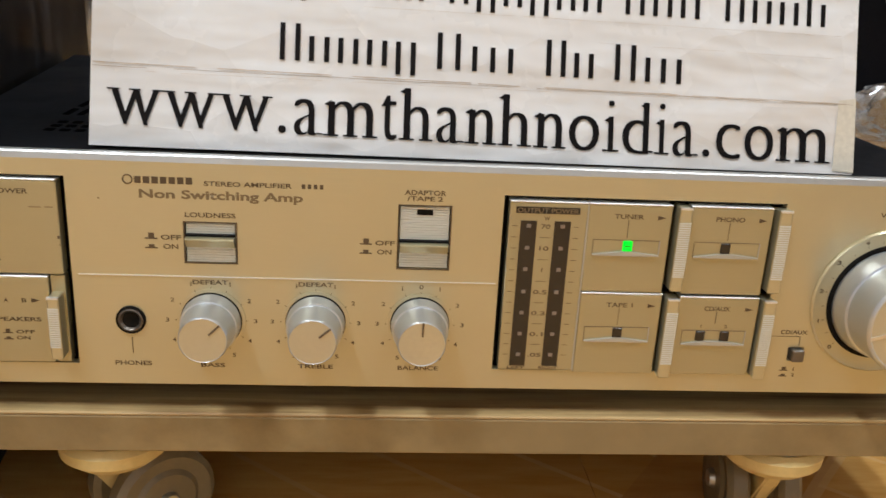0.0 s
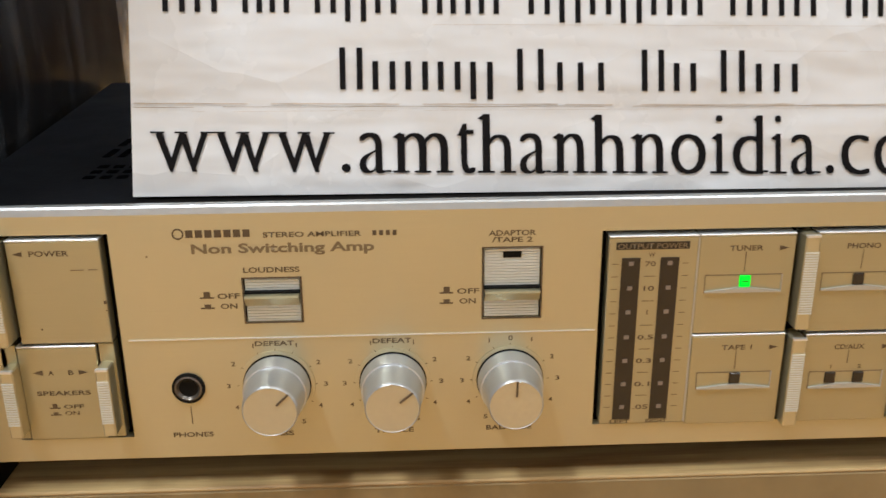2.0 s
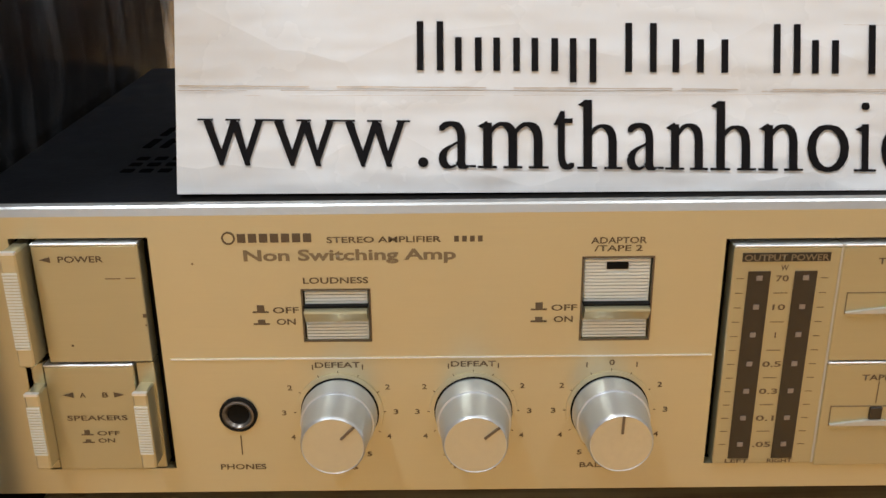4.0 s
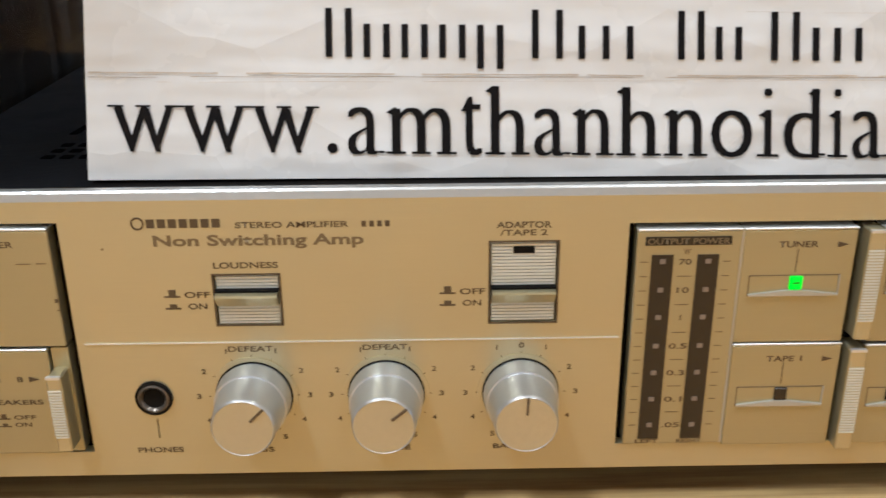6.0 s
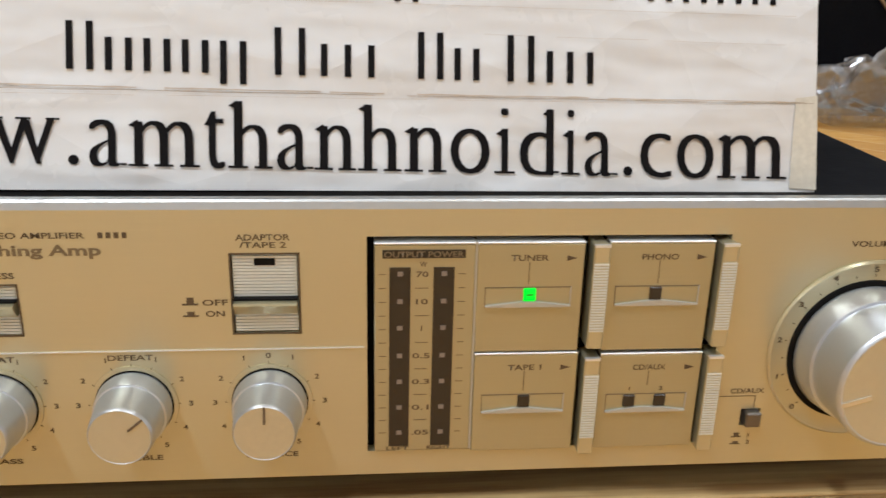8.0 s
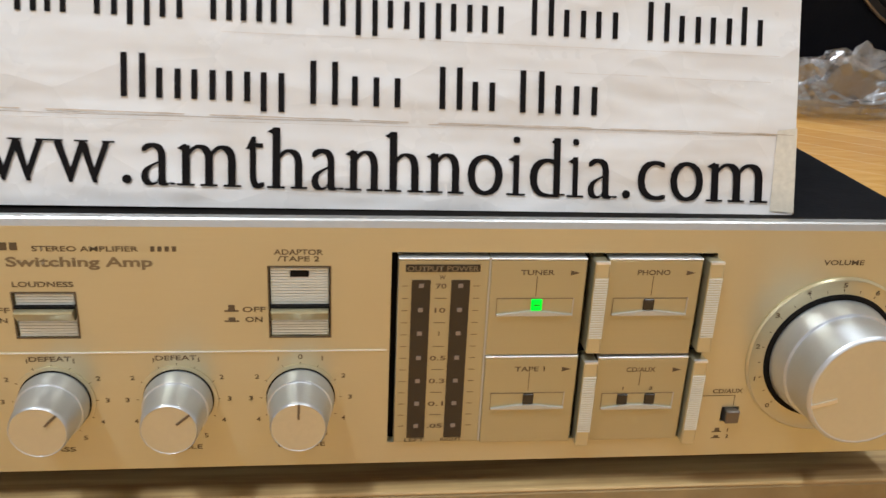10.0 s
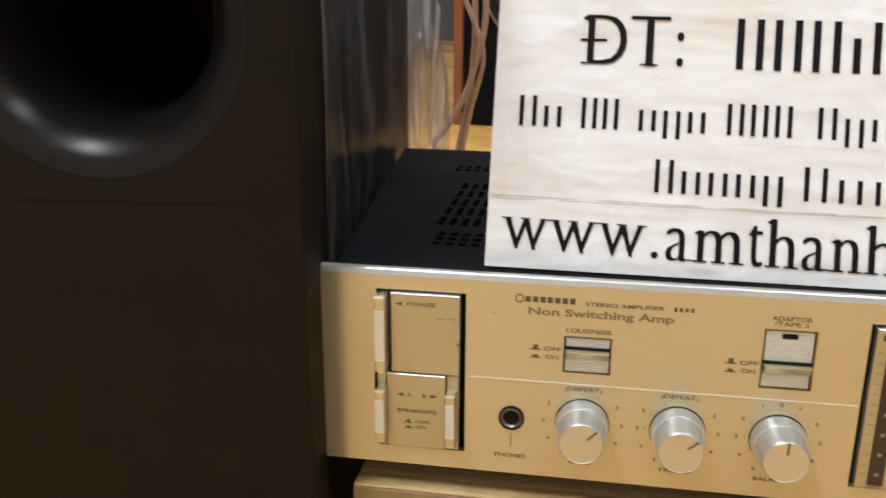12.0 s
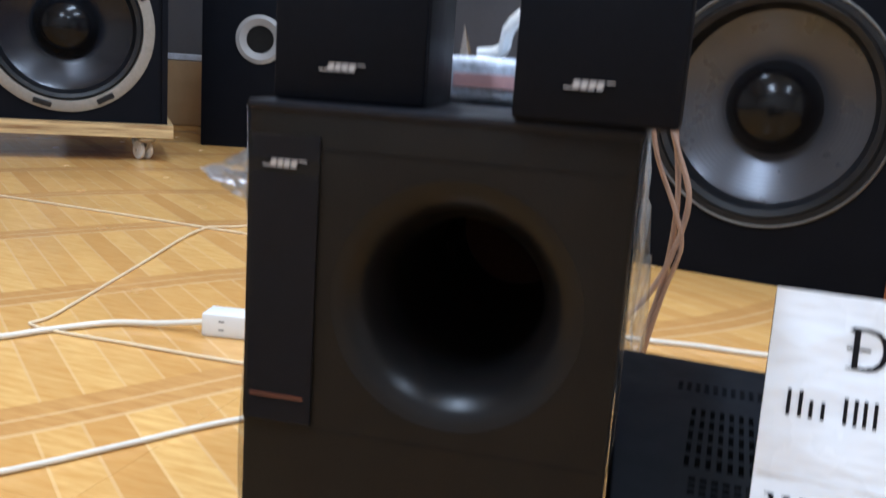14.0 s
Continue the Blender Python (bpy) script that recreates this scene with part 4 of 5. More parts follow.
bars([(0.0672, 0.1215, "Txxxg"), (0.1258, 0.1600, "Txi"), (0.1685, 0.1903, "Tx"), (0.1952, 0.2258, "Txi")], 0.0348, 0.0138, -0.014)


def crease(x0, x1, z, tilt, thick, seed, mat):
    """A brownish fold line of uneven width, broken here and there."""
    g = bmesh.new()
    n = 60
    for i in range(n):
        a, b = x0 + (x1 - x0) * i / n, x0 + (x1 - x0) * (i + 1) / n
        if noise.noise(Vector((a * 60, seed, 0))) < -0.28:
            continue
        w0, w1 = (thick * (0.6 + 0.9 * abs(noise.noise(Vector((q * 140, seed, 4))))) for q in (a, b))
        za, zb = (z + tilt * (q - x0) + 0.0002 * noise.noise(Vector((q * 40, seed, 9))) for q in (a, b))
        g.faces.new([g.verts.new(p) for p in ((a, FY + 0.00005, za), (b, FY + 0.00005, zb), (b, FY + 0.00005, zb + w1), (a, FY + 0.00005, za + w0))])
    return part("crease", g, mat, sign, "brownish crease line", False)


crease(0.001, W - 0.001, 0.0294, -0.007, 0.00020, 1.0, FOLD)
crease(0.001, 0.16, 0.0306, -0.012, 0.00045, 2.0, STAIN)
crease(0.02, W - 0.02, 0.0278, -0.004, 0.00010, 3.0, STAIN)
crease(0.10, W - 0.004, 0.0560, -0.010, 0.00012, 4.0, STAIN)
crease(0.17, W - 0.004, 0.0286, -0.008, 0.00040, 6.0, STAIN)
crease(0.19, W - 0.01, 0.0468, -0.016, 0.00010, 5.0, STAIN)
# clear tape folded round the lower corner
g = bmesh.new()
tape_v = [g.verts.new(p) for p in ((W - 0.0085, FY + 0.0001, 0.0012), (W + 0.0003, FY + 0.0001, 0.0006), (W + 0.0003, FY + 0.0001, 0.0300), (W - 0.0068, FY + 0.0001, 0.0290))]
g.faces.new(tape_v)
part("tape", g, TAPE, sign, "yellowed clear tape round the corner", False)
part("stand_card", box(bmesh.new(), 0.0, W, 0.0045, 0.0075, 0.002, Hh - 0.004), BLACK, sign, "black backing card")
base = tagged(part("stand_strip", box(bmesh.new(), 0.064, 0.3555, 0.0088, 0.026, 0.1787, 0.1806, 0.0004, 1), BLACK), "flat black card strip under the leaning sign", "card strip")

# ---- bass module ----
MB = pose(-0.0940, -0.0368, 0, 0, 0, 6.05)
mod = thing("bass_module", MB, "black vinyl subwoofer box with a flared round port and slatted strip", "subwoofer")
HW, MH, MD = 0.0916, 0.3745, 0.40
PX, PZ, PR = 0.0138, 0.285, 0.0605


def module_body():
    """A box with rounded edges whose front has a flared round mouth."""
    g = bmesh.new()
    n = 64
    # front with a round hole
    outer = []
    for i in range(n):
        a = 2 * math.pi * (i + 0.5) / n
        c, s = math.cos(a), math.sin(a)
        lim = []
        if c > 0:
            lim.append((HW - 0.003 - PX) / c)
        if c < 0:
            lim.append((-HW + 0.003 - PX) / c)
        if s > 0:
            lim.append((MH - 0.003 - PZ) / s)
        if s < 0:
            lim.append((0.003 - PZ) / s)
        k = min(lim)
        outer.append((PX + c * k, PZ + s * k))
    for cx, cz in ((-1, 0), (1, 0), (-1, 1), (1, 1)):
        tx, tz = cx * (HW - 0.003), (MH - 0.003 if cz else 0.003)
        i = min(range(n), key=lambda q: (outer[q][0] - tx) ** 2 + (outer[q][1] - tz) ** 2)
        outer[i] = (tx, tz)
    rings = [[g.verts.new((x, 0.0, z)) for x, z in outer]]
    for r, y in ((PR, 0.0), (PR, 0.003)):
        rings.append([g.verts.new((PX + r * math.cos(2 * math.pi * (i + 0.5) / n), y, PZ + r * math.sin(2 * math.pi * (i + 0.5) / n))) for i in range(n)])
    for a, b in zip(rings, rings[1:]):
        for i in range(n):
            g.faces.new((a[i], a[(i + 1) % n], b[(i + 1) % n], b[i]))
    # rounded rim, sides and back
    o = rings[0]
    prev = o
    for grow, y in ((0.0021, 0.0009), (0.003, 0.003), (0.003, MD)):
        ring = []
        for x, z in outer:
            ex = (grow if x > HW - 0.0032 else -grow if x < -HW + 0.0032 else 0)
            ez = (grow if z > MH - 0.0032 else -grow if z < 0.0032 else 0)
            ring.append(g.verts.new((x + ex, y, z + ez)))
        for i in range(n):
            g.faces.new((prev[i], ring[i], ring[(i + 1) % n], prev[(i + 1) % n]))
        prev = ring
    g.faces.new(prev)
    return g


part("body", module_body(), MODULE, mod, "black vinyl-covered box")
flare = [(PR * 1.008, 0.0004), (PR * 1.006, -0.0002), (PR * 0.995, 0.0000)]
for i in range(1, 19):
    a = i / 18 * math.pi / 2
    flare.append((PR * (0.995 - 0.35 * math.sin(a)), 0.0002 + 0.037 * (1 - math.cos(a))))
flare += [(PR * 0.64, 0.09), (PR * 0.64, 0.232)]
part("port_end", lathe(bmesh.new(), [(PR * 0.72, 0.23), (0, 0.23)], 48, pose(PX, 0, PZ)), PORTEND, mod)
part("port_flare", lathe(bmesh.new(), flare, 72, pose(PX, 0, PZ)), GLOSSBLACK, mod, "smooth black flared bass port")
part("top_rim", box(bmesh.new(), -HW - 0.001, HW + 0.001, -0.001, MD, MH - 0.004, MH + 0.0015, 0.0022, 2), SLATS, mod, "slightly raised rounded top edge")
for z in (0.2145, 0.3545):
    part("seam", box(bmesh.new(), -HW + 0.036, HW - 0.004, -0.0003, 0.0006, z, z + 0.0006), BLACK, mod)
strip = part("slatted_strip", box(bmesh.new(), -HW + 0.001, -HW + 0.0368, -0.0010, 0.001, 0.2165, 0.3600), GLOSSBLACK, mod, "narrow strip of fine horizontal slats")
for i in range(63):
    z = 0.2172 + i * 0.00227
    if abs(z - 0.3435) > 0.0035:
        part("slat", box(bmesh.new(), -HW + 0.0028, -HW + 0.0368, -0.0022, -0.0008, z, z + 0.0013), SLATS, strip, "", False)
part("indicator", box(bmesh.new(), -HW + 0.0050, -HW + 0.0330, -0.0029, -0.001, 0.2299, 0.2312), ORANGE, mod, "thin orange indicator line", False)


def badge(parent, x, z, y, w):
    """A maker's badge as plain slanted blocks with a bar at either side."""
    sh = Matrix.Identity(4)
    sh[0][2] = 0.35
    at = Matrix.Translation((x, y, z))
    base_ = part("badge", box(bmesh.new(), -0.5 * w, -0.33 * w, -0.0006, 0.0006, -0.06 * w, -0.03 * w, m=at), BADGE, parent, "small silver maker's badge", False)
    part("badge_bar", box(bmesh.new(), 0.33 * w, 0.5 * w, -0.0006, 0.0006, 0.07 * w, 0.1 * w, m=at), BADGE, base_, "", False)
    for i in range(4):
        a = -0.32 * w + i * 0.155 * w
        part("badge_block", box(bmesh.new(), a, a + 0.125 * w, -0.0006, 0.0006, -0.06 * w, 0.1 * w, m=at @ sh), BADGE, base_, "", False)


badge(mod, -HW + 0.020, 0.3465, -0.0026, 0.022)

# clear film hanging over the side of the module
g = bmesh.new()
gv = {}
for i in range(41):
    for j in range(13):
        y, z = 0.012 + 0.363 * i / 40, 0.110 + 0.266 * j / 12
        fold = 0.5 + 0.5 * math.sin(y * 105 + 2.5 * math.sin(z * 14))
        wob = 0.0012 + 0.0030 * fold * min(1, (y + 0.04) * 8) + 0.003 * noise.noise(Vector((y * 18, z * 9, 1)))
        side_x = -0.0060 - y * 0.1060
        gv[i, j] = g.verts.new((side_x + (0.0008 if z < 0.195 else max(wob, 0.0008)), y, z))
for i in range(40):
    for j in range(12):
        g.faces.new((gv[i, j], gv[i + 1, j], gv[i + 1, j + 1], gv[i, j + 1]))
filmside = tagged(part("plastic_film", g, FILM), "crumpled clear plastic film over the side of the subwoofer", "plastic film")
filmside.modifiers.new("thickness", "SOLIDIFY").thickness = 0.0004


# clear film clinging to the other side, gathered into a loose tuft near the top
g = bmesh.new()
gv = {}
TI, TJ = 130, 96
for i in range(TI + 1):
    for j in range(TJ + 1):
        y, z = 0.012 + 0.36 * i / TI, 0.110 + 0.262 * j / TJ
        tuft = math.exp(-((y - 0.050) / 0.022) ** 2 - ((z - 0.334) / 0.016) ** 2)
        rough_ = abs(noise.noise(Vector((y * 75, z * 60, 3)))) + 0.7 * abs(noise.noise(Vector((y * 180, z * 160, 5))))
        out = 0.0016 + 0.0012 * (1 + math.sin(y * 110 + 3 * math.sin(z * 16))) + tuft * (0.010 + 0.036 * rough_)
        gv[i, j] = g.verts.new(MB @ Vector((-HW - 0.0035 - max(0.0005, out), y, z)))
for i in range(TI):
    for j in range(TJ):
        g.faces.new((gv[i, j], gv[i, j + 1], gv[i + 1, j + 1], gv[i + 1, j]))
tuftfilm = tagged(part("plastic_film", g, TUFTFILM, None, "", False), "clear plastic film gathered in a tuft beside the subwoofer", "plastic film")
tuftfilm.modifiers.new("thickness", "SOLIDIFY").thickness = 0.0004


# ---- small cube speakers on the module ----
def cube_speaker(m, w, d, h):
    c = thing("satellite_speaker", m, "small black cube speaker standing on the subwoofer", "speaker", "satellite speakers")
    part("body", box(bmesh.new(), -w / 2, w / 2, 0.006, d, 0, h, 0.002), SLATS, c)
    part("grille", box(bmesh.new(), -w / 2 + 0.0005, w / 2 - 0.0005, 0, 0.006, 0.0005, h - 0.0005, 0.002), CABBLACK, c, "black cloth grille")
    badge(c, -0.003, 0.0165, -0.0006, 0.022)
    return c


ZT = MH + 0.0015
cube_speaker(pose(-0.1420, -0.030, ZT, 0, 0, 11), 0.074, 0.10, 0.078)
cube_speaker(pose(-0.0240, -0.036, ZT, 0, 0, 3), 0.073, 0.10, 0.078)

# wrapped packet between and behind the cubes
pk = tagged(part("wrapped_packet", box(bmesh.new(), -0.165, -0.028, 0.095, 0.24, ZT, ZT + 0.028, 0.006, 3), BLUEWRAP), "pale plastic-wrapped packet lying on the subwoofer", "packet")
part("printed_band", box(bmesh.new(), -0.130, -0.045, 0.0940, 0.0955, ZT + 0.010, ZT + 0.018), REDPRINT, pk, "red printed band", False)

tagged(part("white_tube", tube(bmesh.new(), [(-0.137, 0.17, ZT + 0.031), (-0.120, 0.165, ZT + 0.0345), (-0.112, 0.15, ZT + 0.048), (-0.100, 0.15, ZT + 0.060), (-0.080, 0.15, ZT + 0.066), (-0.05, 0.16, ZT + 0.063), (-0.03, 0.18, ZT + 0.031)], 0.0042), WHITEPLASTIC), "white plastic tube lying over the wrapped packet", "tube")


# ---- big speakers behind ----
def driver(parent, x, z, r, y=0.0, ringmat=RING, ring_w=0.02, cone=CONE, flange=0.0, cap=0.41):
    """A round woofer: trim ring, surround, cone, dust cap."""
    m = pose(x, y, z)
    d = part("woofer", lathe(bmesh.new(), [(r * 0.82, 0.045), (r * 0.44, 0.105), (r * 0.30, 0.115), (0, 0.115)], 72, m), CABBLACK, parent, "round woofer in the baffle")
    prof_ = []
    for i in range(61):
        f = i / 60
        prof_.append((r * (0.83 - 0.54 * f), 0.030 + 0.062 * f ** 0.85 + (0.00012 * math.sin(f * 95) if 0.1 < f < 0.8 else 0)))
    part("cone", lathe(bmesh.new(), prof_, 96, m), cone, d, "satin grey paper cone")
    part("surround", lathe(bmesh.new(), [(r * 0.95, -0.002), (r * 0.92, -0.010), (r * 0.87, -0.006), (r * 0.845, 0.010), (r * 0.82, 0.034)], 72, m), RUBBER, d, "black rubber surround")
    part("trim_ring", lathe(bmesh.new(), [(r + ring_w, 0.002), (r + ring_w, -0.006), (r + ring_w * 0.5, -0.010), (r * 0.96 + flange, -0.007), (r * 0.95 + flange, 0.002)], 72, m), ringmat, d, "metal trim ring")
    if flange:
        part("flange", lathe(bmesh.new(), [(r * 0.955 + flange, -0.004), (r * 0.95, -0.004), (r * 0.94, 0.002)], 72, m), RUBBER, d, "black basket flange")
    if ringmat is OLDRING:
        for deg in (62, 152, 196, 301):
            am = m @ Matrix.Rotation(radians(deg), 4, "Y")
            part("ring_clip", box(bmesh.new(), -0.03, 0.03, -0.013, 0.0, r * 0.99, r + ring_w * 0.62, 0.003, 1, m=am), RUBBER, d, "black clip over the ring", False)
    prof_ = [(r * cap * math.cos(a), 0.082 - r * 0.86 * cap * math.sin(a)) for a in [i * math.pi / 2 / 9 for i in range(10)]]
    prof_[-1] = (0, prof_[-1][1])
    part("dust_cap", lathe(bmesh.new(), prof_, 48, m), DOME, d, "shiny black dust cap")
    return d


def tower(m, w, d, h, woofers, label, side=BROWNWOOD, z0=0.0, ringw=0.02, cone=CONE, flange=0.0, ring=RING, cap=0.41):
    s = thing("floor_speaker", m, label, "speaker", "floor speakers")
    t = 0.02
    part("side_panel", box(bmesh.new(), -w / 2, -w / 2 + t, 0, d, z0, z0 + h, 0.002, 1), side, s)
    part("side_panel", box(bmesh.new(), w / 2 - t, w / 2, 0, d, z0, z0 + h, 0.002, 1), side, s)
    part("cabinet_back", box(bmesh.new(), -w / 2 + t, w / 2 - t, 0.12, d - 0.002, z0, z0 + h), CABBLACK, s)
    for x, z, r in woofers:
        driver(s, x, z, r, 0.012, ring_w=ringw, cone=cone, flange=flange, ringmat=ring, cap=cap)
    # baffle with round openings
    g = bmesh.new()
    bx, n = w / 2 - t, 64
    zlo = z0
    for x, z, r in woofers:
        zhi = z0 + h if (x, z, r) == woofers[-1] else z + r * 1.3
        pts = []
        for i in range(n):
            a = 2 * math.pi * (i + 0.5) / n
            c, sn = math.cos(a), math.sin(a)
            k = min((bx - x) / c if c > 0 else (-bx - x) / c, (zhi - z) / sn if sn > 0 else (zlo - z) / sn)
            pts.append([x + c * k, z + sn * k])
        for tx, tz in ((-bx, zlo), (bx, zlo), (-bx, zhi), (bx, zhi)):
            i = min(range(n), key=lambda q: (pts[q][0] - tx) ** 2 + (pts[q][1] - tz) ** 2)
            pts[i] = [tx, tz]
        r0 = [g.verts.new((px_, 0.012, pz_)) for px_, pz_ in pts]
        r1 = [g.verts.new((x + r * math.cos(2 * math.pi * (i + 0.5) / n), 0.012, z + r * math.sin(2 * math.pi * (i + 0.5) / n))) for i in range(n)]
        r2 = [g.verts.new((x + r * math.cos(2 * math.pi * (i + 0.5) / n), 0.034, z + r * math.sin(2 * math.pi * (i + 0.5) / n))) for i in range(n)]
        for i in range(n):
            j = (i + 1) % n
            g.faces.new((r0[i], r0[j], r1[j], r1[i]))
            g.faces.new((r1[i], r1[j], r2[j], r2[i]))
        zlo = zhi
    part("baffle", g, CABBLACK, s, "black front baffle")
    return s


tower(pose(0.085, 1.50, 0, 0, 0, -11), 0.575, 0.45, 1.05, [(0.0, 0.362, 0.240), ], "large floor speaker with brown wood sides and a grey woofer", ringw=0.006, flange=0.011)
tower(pose(0.662, 1.388, 0, 0, 0, -11), 0.575, 0.45, 1.05, [(0.0, 0.362, 0.240), ], "large floor speaker with brown wood sides and a grey woofer", ringw=0.006, flange=0.011)
tower(pose(1.13, 1.02, 0, 0, 0, -6), 0.52, 0.45, 0.95, [(0.0, 0.30, 0.19), ], "large black floor speaker with a dark woofer", CABBLACK, 0.0, 0.006, RUBBER, 0.01)
tower(pose(-2.213, 1.996, 0, 0, 0, 38), 0.86, 0.5, 1.1, [(0.100, 0.450, 0.262), ], "large black floor speaker with a woofer on a castor board", CABBLACK, 0.133, 0.026, DARKCONE, ring=OLDRING, cap=0.40)
board2 = thing("speaker_dolly", pose(-2.213, 1.996, 0, 0, 0, 38), "low wooden castor board under a black speaker", "dolly")
part("board", box(bmesh.new(), -0.44, 0.45, -0.02, 0.5, 0.085, 0.131, 0.001, 1), BOARD, board2)
for cx, cy in ((-0.34, 0.06), (0.36, 0.06), (-0.34, 0.42), (0.36, 0.42)):
    castor(board2, (cx, cy, 0.085), 30, 1.455, lambda n, b, mt_, p, l="": part(n, b, mt_, p, l), METAL, WHITEPLASTIC)
box2 = thing("bookshelf_speaker", pose(-1.95, 2.95, 0, 0, 0, 20), "black speaker box with a pale ringed bass port", "speaker")
part("cabinet", box(bmesh.new(), -0.21, 0.30, 0, 0.4, 0.0, 0.95, 0.006), CABBLACK, box2)
part("port_ring", lathe(bmesh.new(), [(0.102, 0.002), (0.102, -0.006), (0.085, -0.012), (0.058, -0.002), (0.054, 0.01)], 48, pose(0.035, -0.001, 0.46)), RINGGREY, box2, "pale bass port ring")
part("port_hole", lathe(bmesh.new(), [(0.062, -0.003), (0.056, -0.0015), (0, -0.0015)], 40, pose(0.035, 0, 0.46)), BLACK, box2)

carton = thing("cardboard_box", pose(-2.86, 3.62, 0, 0, 0, 25), "plain brown cardboard box with a grey lid behind the speakers", "box")
part("carton_body", box(bmesh.new(), -0.2, 0.2, 0, 0.3, 0, 0.34, 0.004, 1), CARDBOARD, carton)
part("lid", box(bmesh.new(), -0.205, 0.205, -0.005, 0.305, 0.341, 0.375, 0.004, 1), BLUEWRAP, carton, "pale grey-blue lid")

# ---- cables and power strip on the floor ----
def cable(name, pts, r, mat, label, group="cables"):
    return tagged(part(name, tube(bmesh.new(), pts, r), mat), label, "cable", group)


stripm = pose(-0.60, 0.655, 0.0, 0, 0, 12)
ps = thing("power_strip", stripm, "white plastic power strip with two-slot sockets on the floor", "power strip")
part("case", box(bmesh.new(), -0.055, 0.16, -0.022, 0.022, 0.0, 0.034, 0.004), WHITEPLASTIC, ps)
for sx in (-0.025, 0.02, 0.065, 0.11):
    for dz in (0.0105, 0.0225):
        part("socket_slot", box(bmesh.new(), sx - 0.004, sx + 0.004, -0.0223, -0.0215, dz, dz + 0.002), BLACK, ps)
cable("power_cable", [(-0.653, 0.64, 0.016), (-0.72, 0.62, 0.008), (-0.78, 0.595, 0.006), (-0.83, 0.53, 0.005), (-0.87, 0.46, 0.005), (-1.0, 0.30, 0.005), (-1.2, 0.2, 0.005)], 0.0042, WIREWHITE, "thick white mains cable lying on the tiles")
cable("white_cable", [(-0.30, 0.55, 0.004), (-0.44, 0.385, 0.004), (-0.51, 0.27, 0.004), (-0.57, 0.173, 0.004), (-0.68, 0.03, 0.004), (-0.9, -0.15, 0.004)], 0.0030, WIREWHITE, "white cable lying on the tiles")
cable("thin_wire", [(-2.1, 1.36, 0.003), (-1.7, 1.335, 0.003), (-1.4, 1.32, 0.003), (-1.09, 1.298, 0.003), (-0.8, 1.28, 0.003)], 0.0022, WIREPALE, "thin pale speaker wire lying on the tiles")
cable("thin_wire", [(-0.9, 1.55, 0.003), (-1.03, 1.36, 0.0035), (-1.07, 1.25, 0.006), (-0.97, 0.9, 0.003), (-0.88, 0.60, 0.003), (-0.864, 0.537, 0.003), (-0.70, 0.538, 0.003), (-0.547, 0.544, 0.003), (-0.4, 0.56, 0.003)], 0.0022, WIREPALE, "thin pale speaker wire lying on the tiles")
cable("white_cable", [(-0.25, 0.92, 0.004), (-0.06, 0.936, 0.004), (0.02, 0.95, 0.004), (0.106, 0.955, 0.004), (0.3, 0.99, 0.004)], 0.004, WIREWHITE, "white cable lying on the tiles behind the amplifier")

cable("speaker_wire", [(-0.06, 0.33, 0.380), (-0.07, 0.42, 0.392), (-0.045, 0.55, 0.382), (-0.021, 0.55, 0.326), (-0.004, 0.55, 0.275), (-0.016, 0.55, 0.210), (-0.036, 0.55, 0.165), (-0.058, 0.55, 0.132), (-0.09, 0.56, 0.06), (-0.12, 0.58, 0.004), (-0.2, 0.65, 0.003)], 0.0033, WIREPINK, "clear-sheathed copper speaker wire hanging behind the subwoofer")
cable("speaker_wire", [(-0.04, 0.33, 0.380), (-0.05, 0.42, 0.392), (-0.037, 0.555, 0.382), (-0.025, 0.56, 0.338), (-0.016, 0.56, 0.269), (-0.020, 0.56, 0.191), (-0.033, 0.56, 0.122), (-0.04, 0.57, 0.05), (-0.05, 0.60, 0.004), (-0.1, 0.7, 0.003)], 0.0033, WIREPINK, "clear-sheathed copper speaker wire hanging behind the subwoofer")
cable("speaker_wire", [(-0.05, 0.33, 0.380), (-0.065, 0.43, 0.388), (-0.055, 0.545, 0.365), (-0.040, 0.548, 0.315), (-0.016, 0.548, 0.262), (-0.006, 0.55, 0.225), (-0.018, 0.555, 0.175), (-0.030, 0.56, 0.115), (-0.04, 0.58, 0.05), (-0.03, 0.62, 0.004), (-0.05, 0.72, 0.003)], 0.0027, WIREPINK, "clear-sheathed copper speaker wire hanging behind the subwoofer")


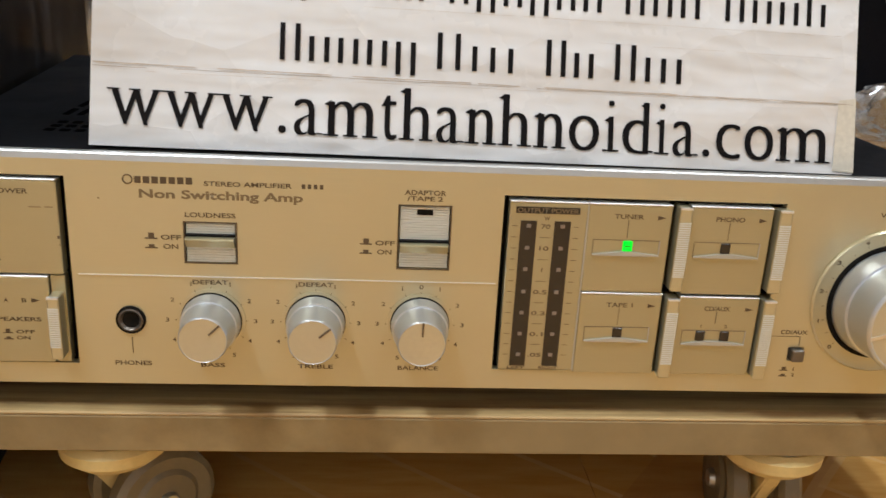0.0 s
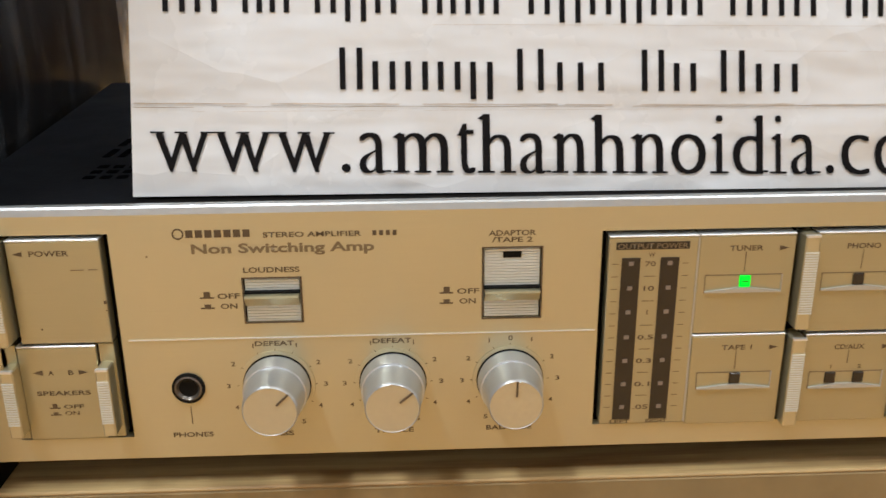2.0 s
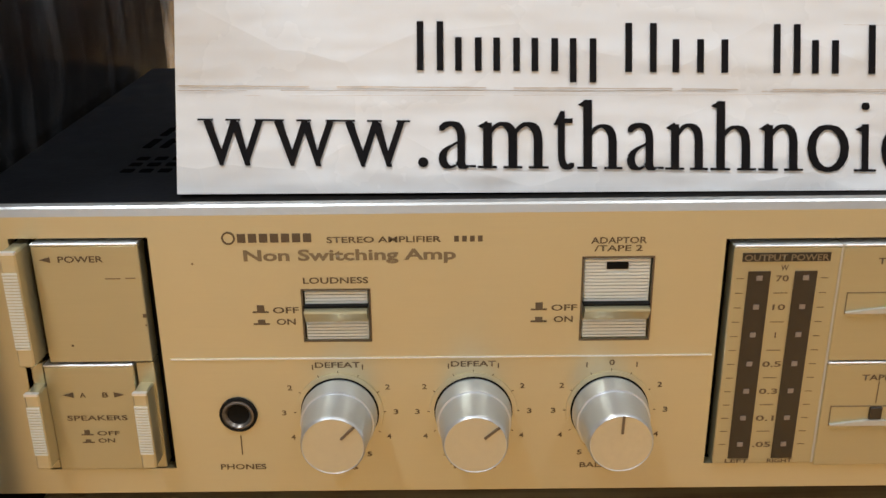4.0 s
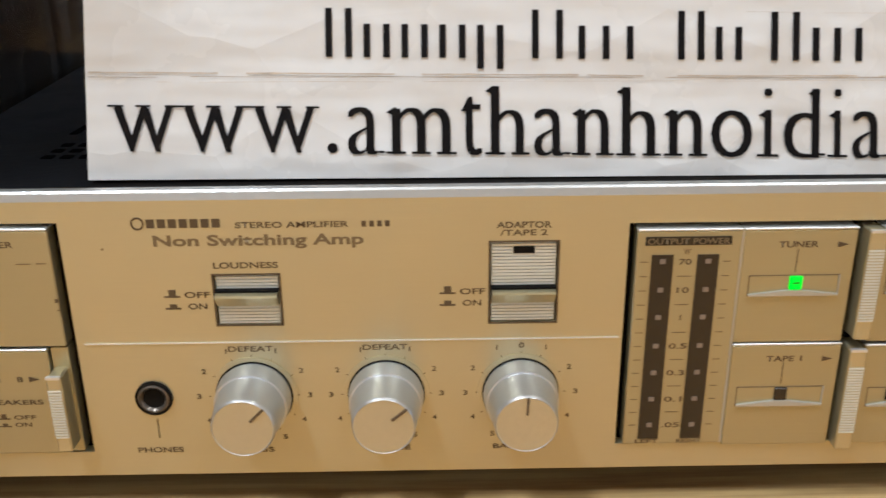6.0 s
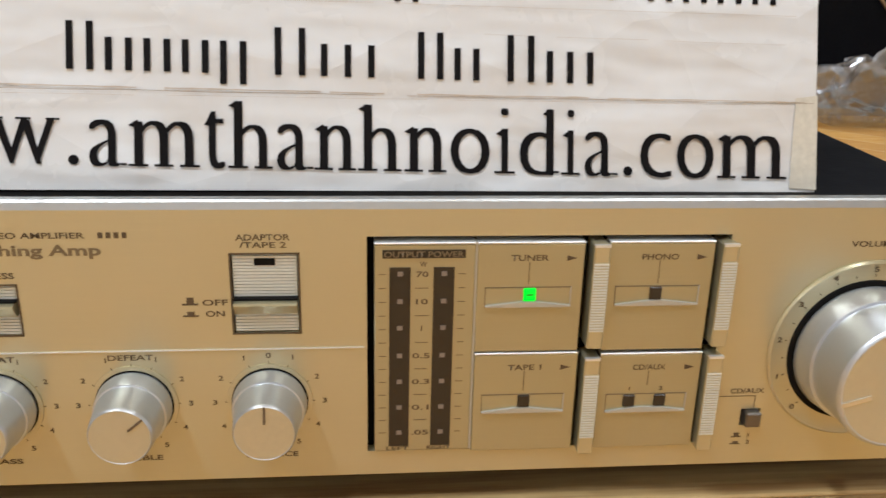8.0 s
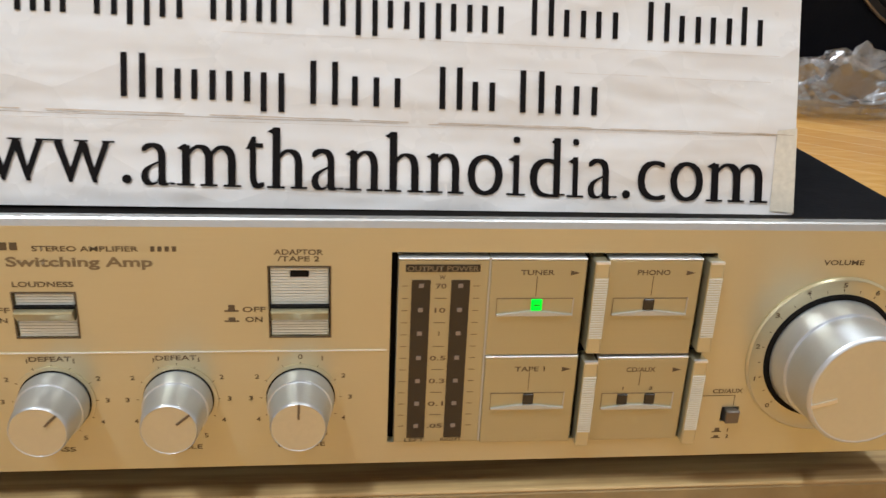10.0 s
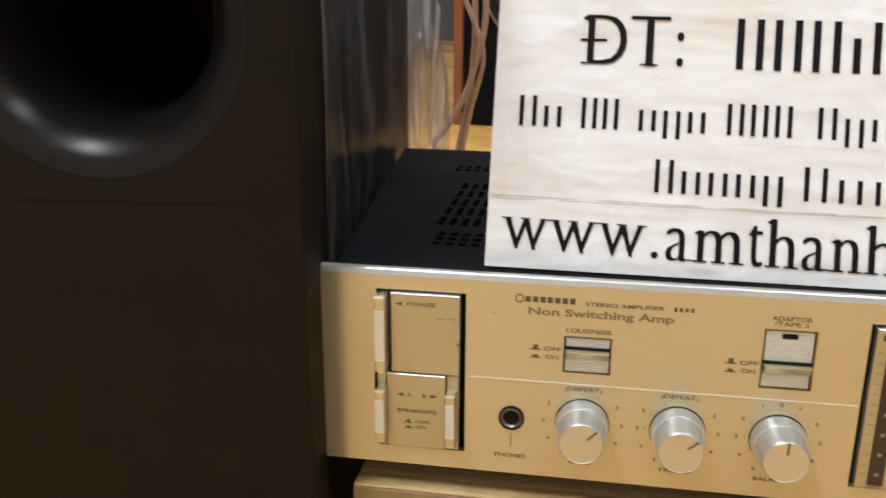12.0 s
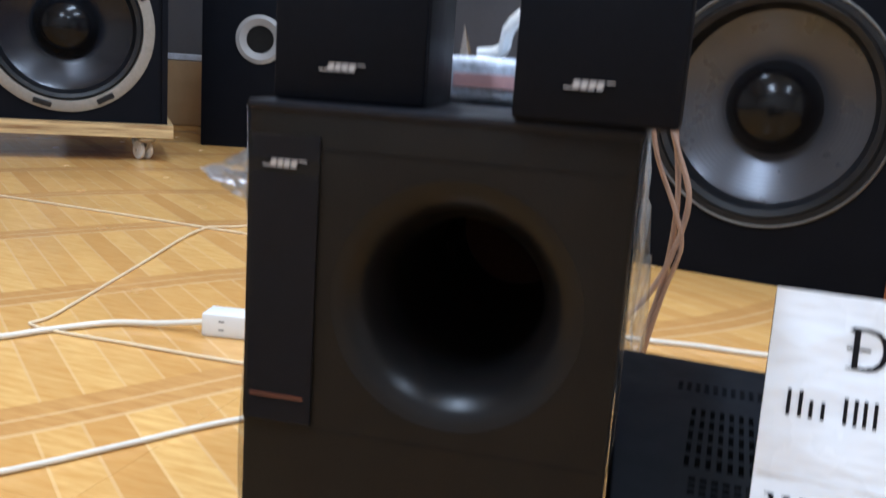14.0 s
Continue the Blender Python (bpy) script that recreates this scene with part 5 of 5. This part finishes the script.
def crumple(name, m, sx, sy, sz, seed, label):
    """A crumpled bag of clear film."""
    g = bmesh.new()
    bmesh.ops.create_icosphere(g, subdivisions=4, radius=1.0)
    for v in g.verts:
        p = v.co.copy()
        k_ = 1 + 0.45 * noise.noise(p * 1.7 + Vector((seed, 0, 0))) + 0.28 * abs(noise.noise(p * 5 + Vector((0, seed, 0))))
        v.co = Vector((p.x * sx * k_, p.y * sy * k_, max(0.0, (p.z + 0.75)) * sz * k_))
    ob = part(name, g, BAGFILM, None, "", False)
    ob.matrix_world = m
    return tagged(ob, label, "plastic bag")


crumple("plastic_bag", pose(-0.22, 0.52, 0), 0.05, 0.06, 0.20, 2.0, "crumpled clear plastic bag on the floor behind the subwoofer")
crumple("plastic_bag", pose(-0.060, 0.445, 0), 0.026, 0.05, 0.20, 5.0, "crumpled clear plastic bag behind the subwoofer")
crumple("plastic_bag", pose(0.96, 0.975, 0), 0.09, 0.03, 0.05, 7.0, "crumpled clear plastic wrap on the tiles")

# ---- floor tiles ----
TS, TX, TY = 0.383, 0.285, 0.54
tile_mesh = {}
i0, i1 = math.floor((RX0 - TX) / TS), math.ceil((RX1 - TX) / TS)
j0, j1 = math.floor((RY0 - TY) / TS), math.ceil((RY1 - TY) / TS)
for i in range(i0, i1):
    for j in range(j0, j1):
        a, b = TX + i * TS, TY + j * TS
        x0, x1, y0, y1 = max(a + 0.00025, RX0), min(a + TS - 0.00025, RX1), max(b + 0.00025, RY0), min(b + TS - 0.00025, RY1)
        if x1 - x0 < 0.01 or y1 - y0 < 0.01:
            continue
        key = (round(x0 - a, 4), round(x1 - a, 4), round(y0 - b, 4), round(y1 - b, 4))
        if key not in tile_mesh:
            g = bmesh.new()
            box(g, x0 - a, x1 - a, y0 - b, y1 - b, -0.0029, 0.0)
            me = bpy.data.meshes.new("tile")
            g.to_mesh(me)
            g.free()
            me.materials.append(PARQUET)
            tile_mesh[key] = me
        ob = new("tile", tile_mesh[key])
        ob.location = (a, b, 0)
        ob.parent = ground
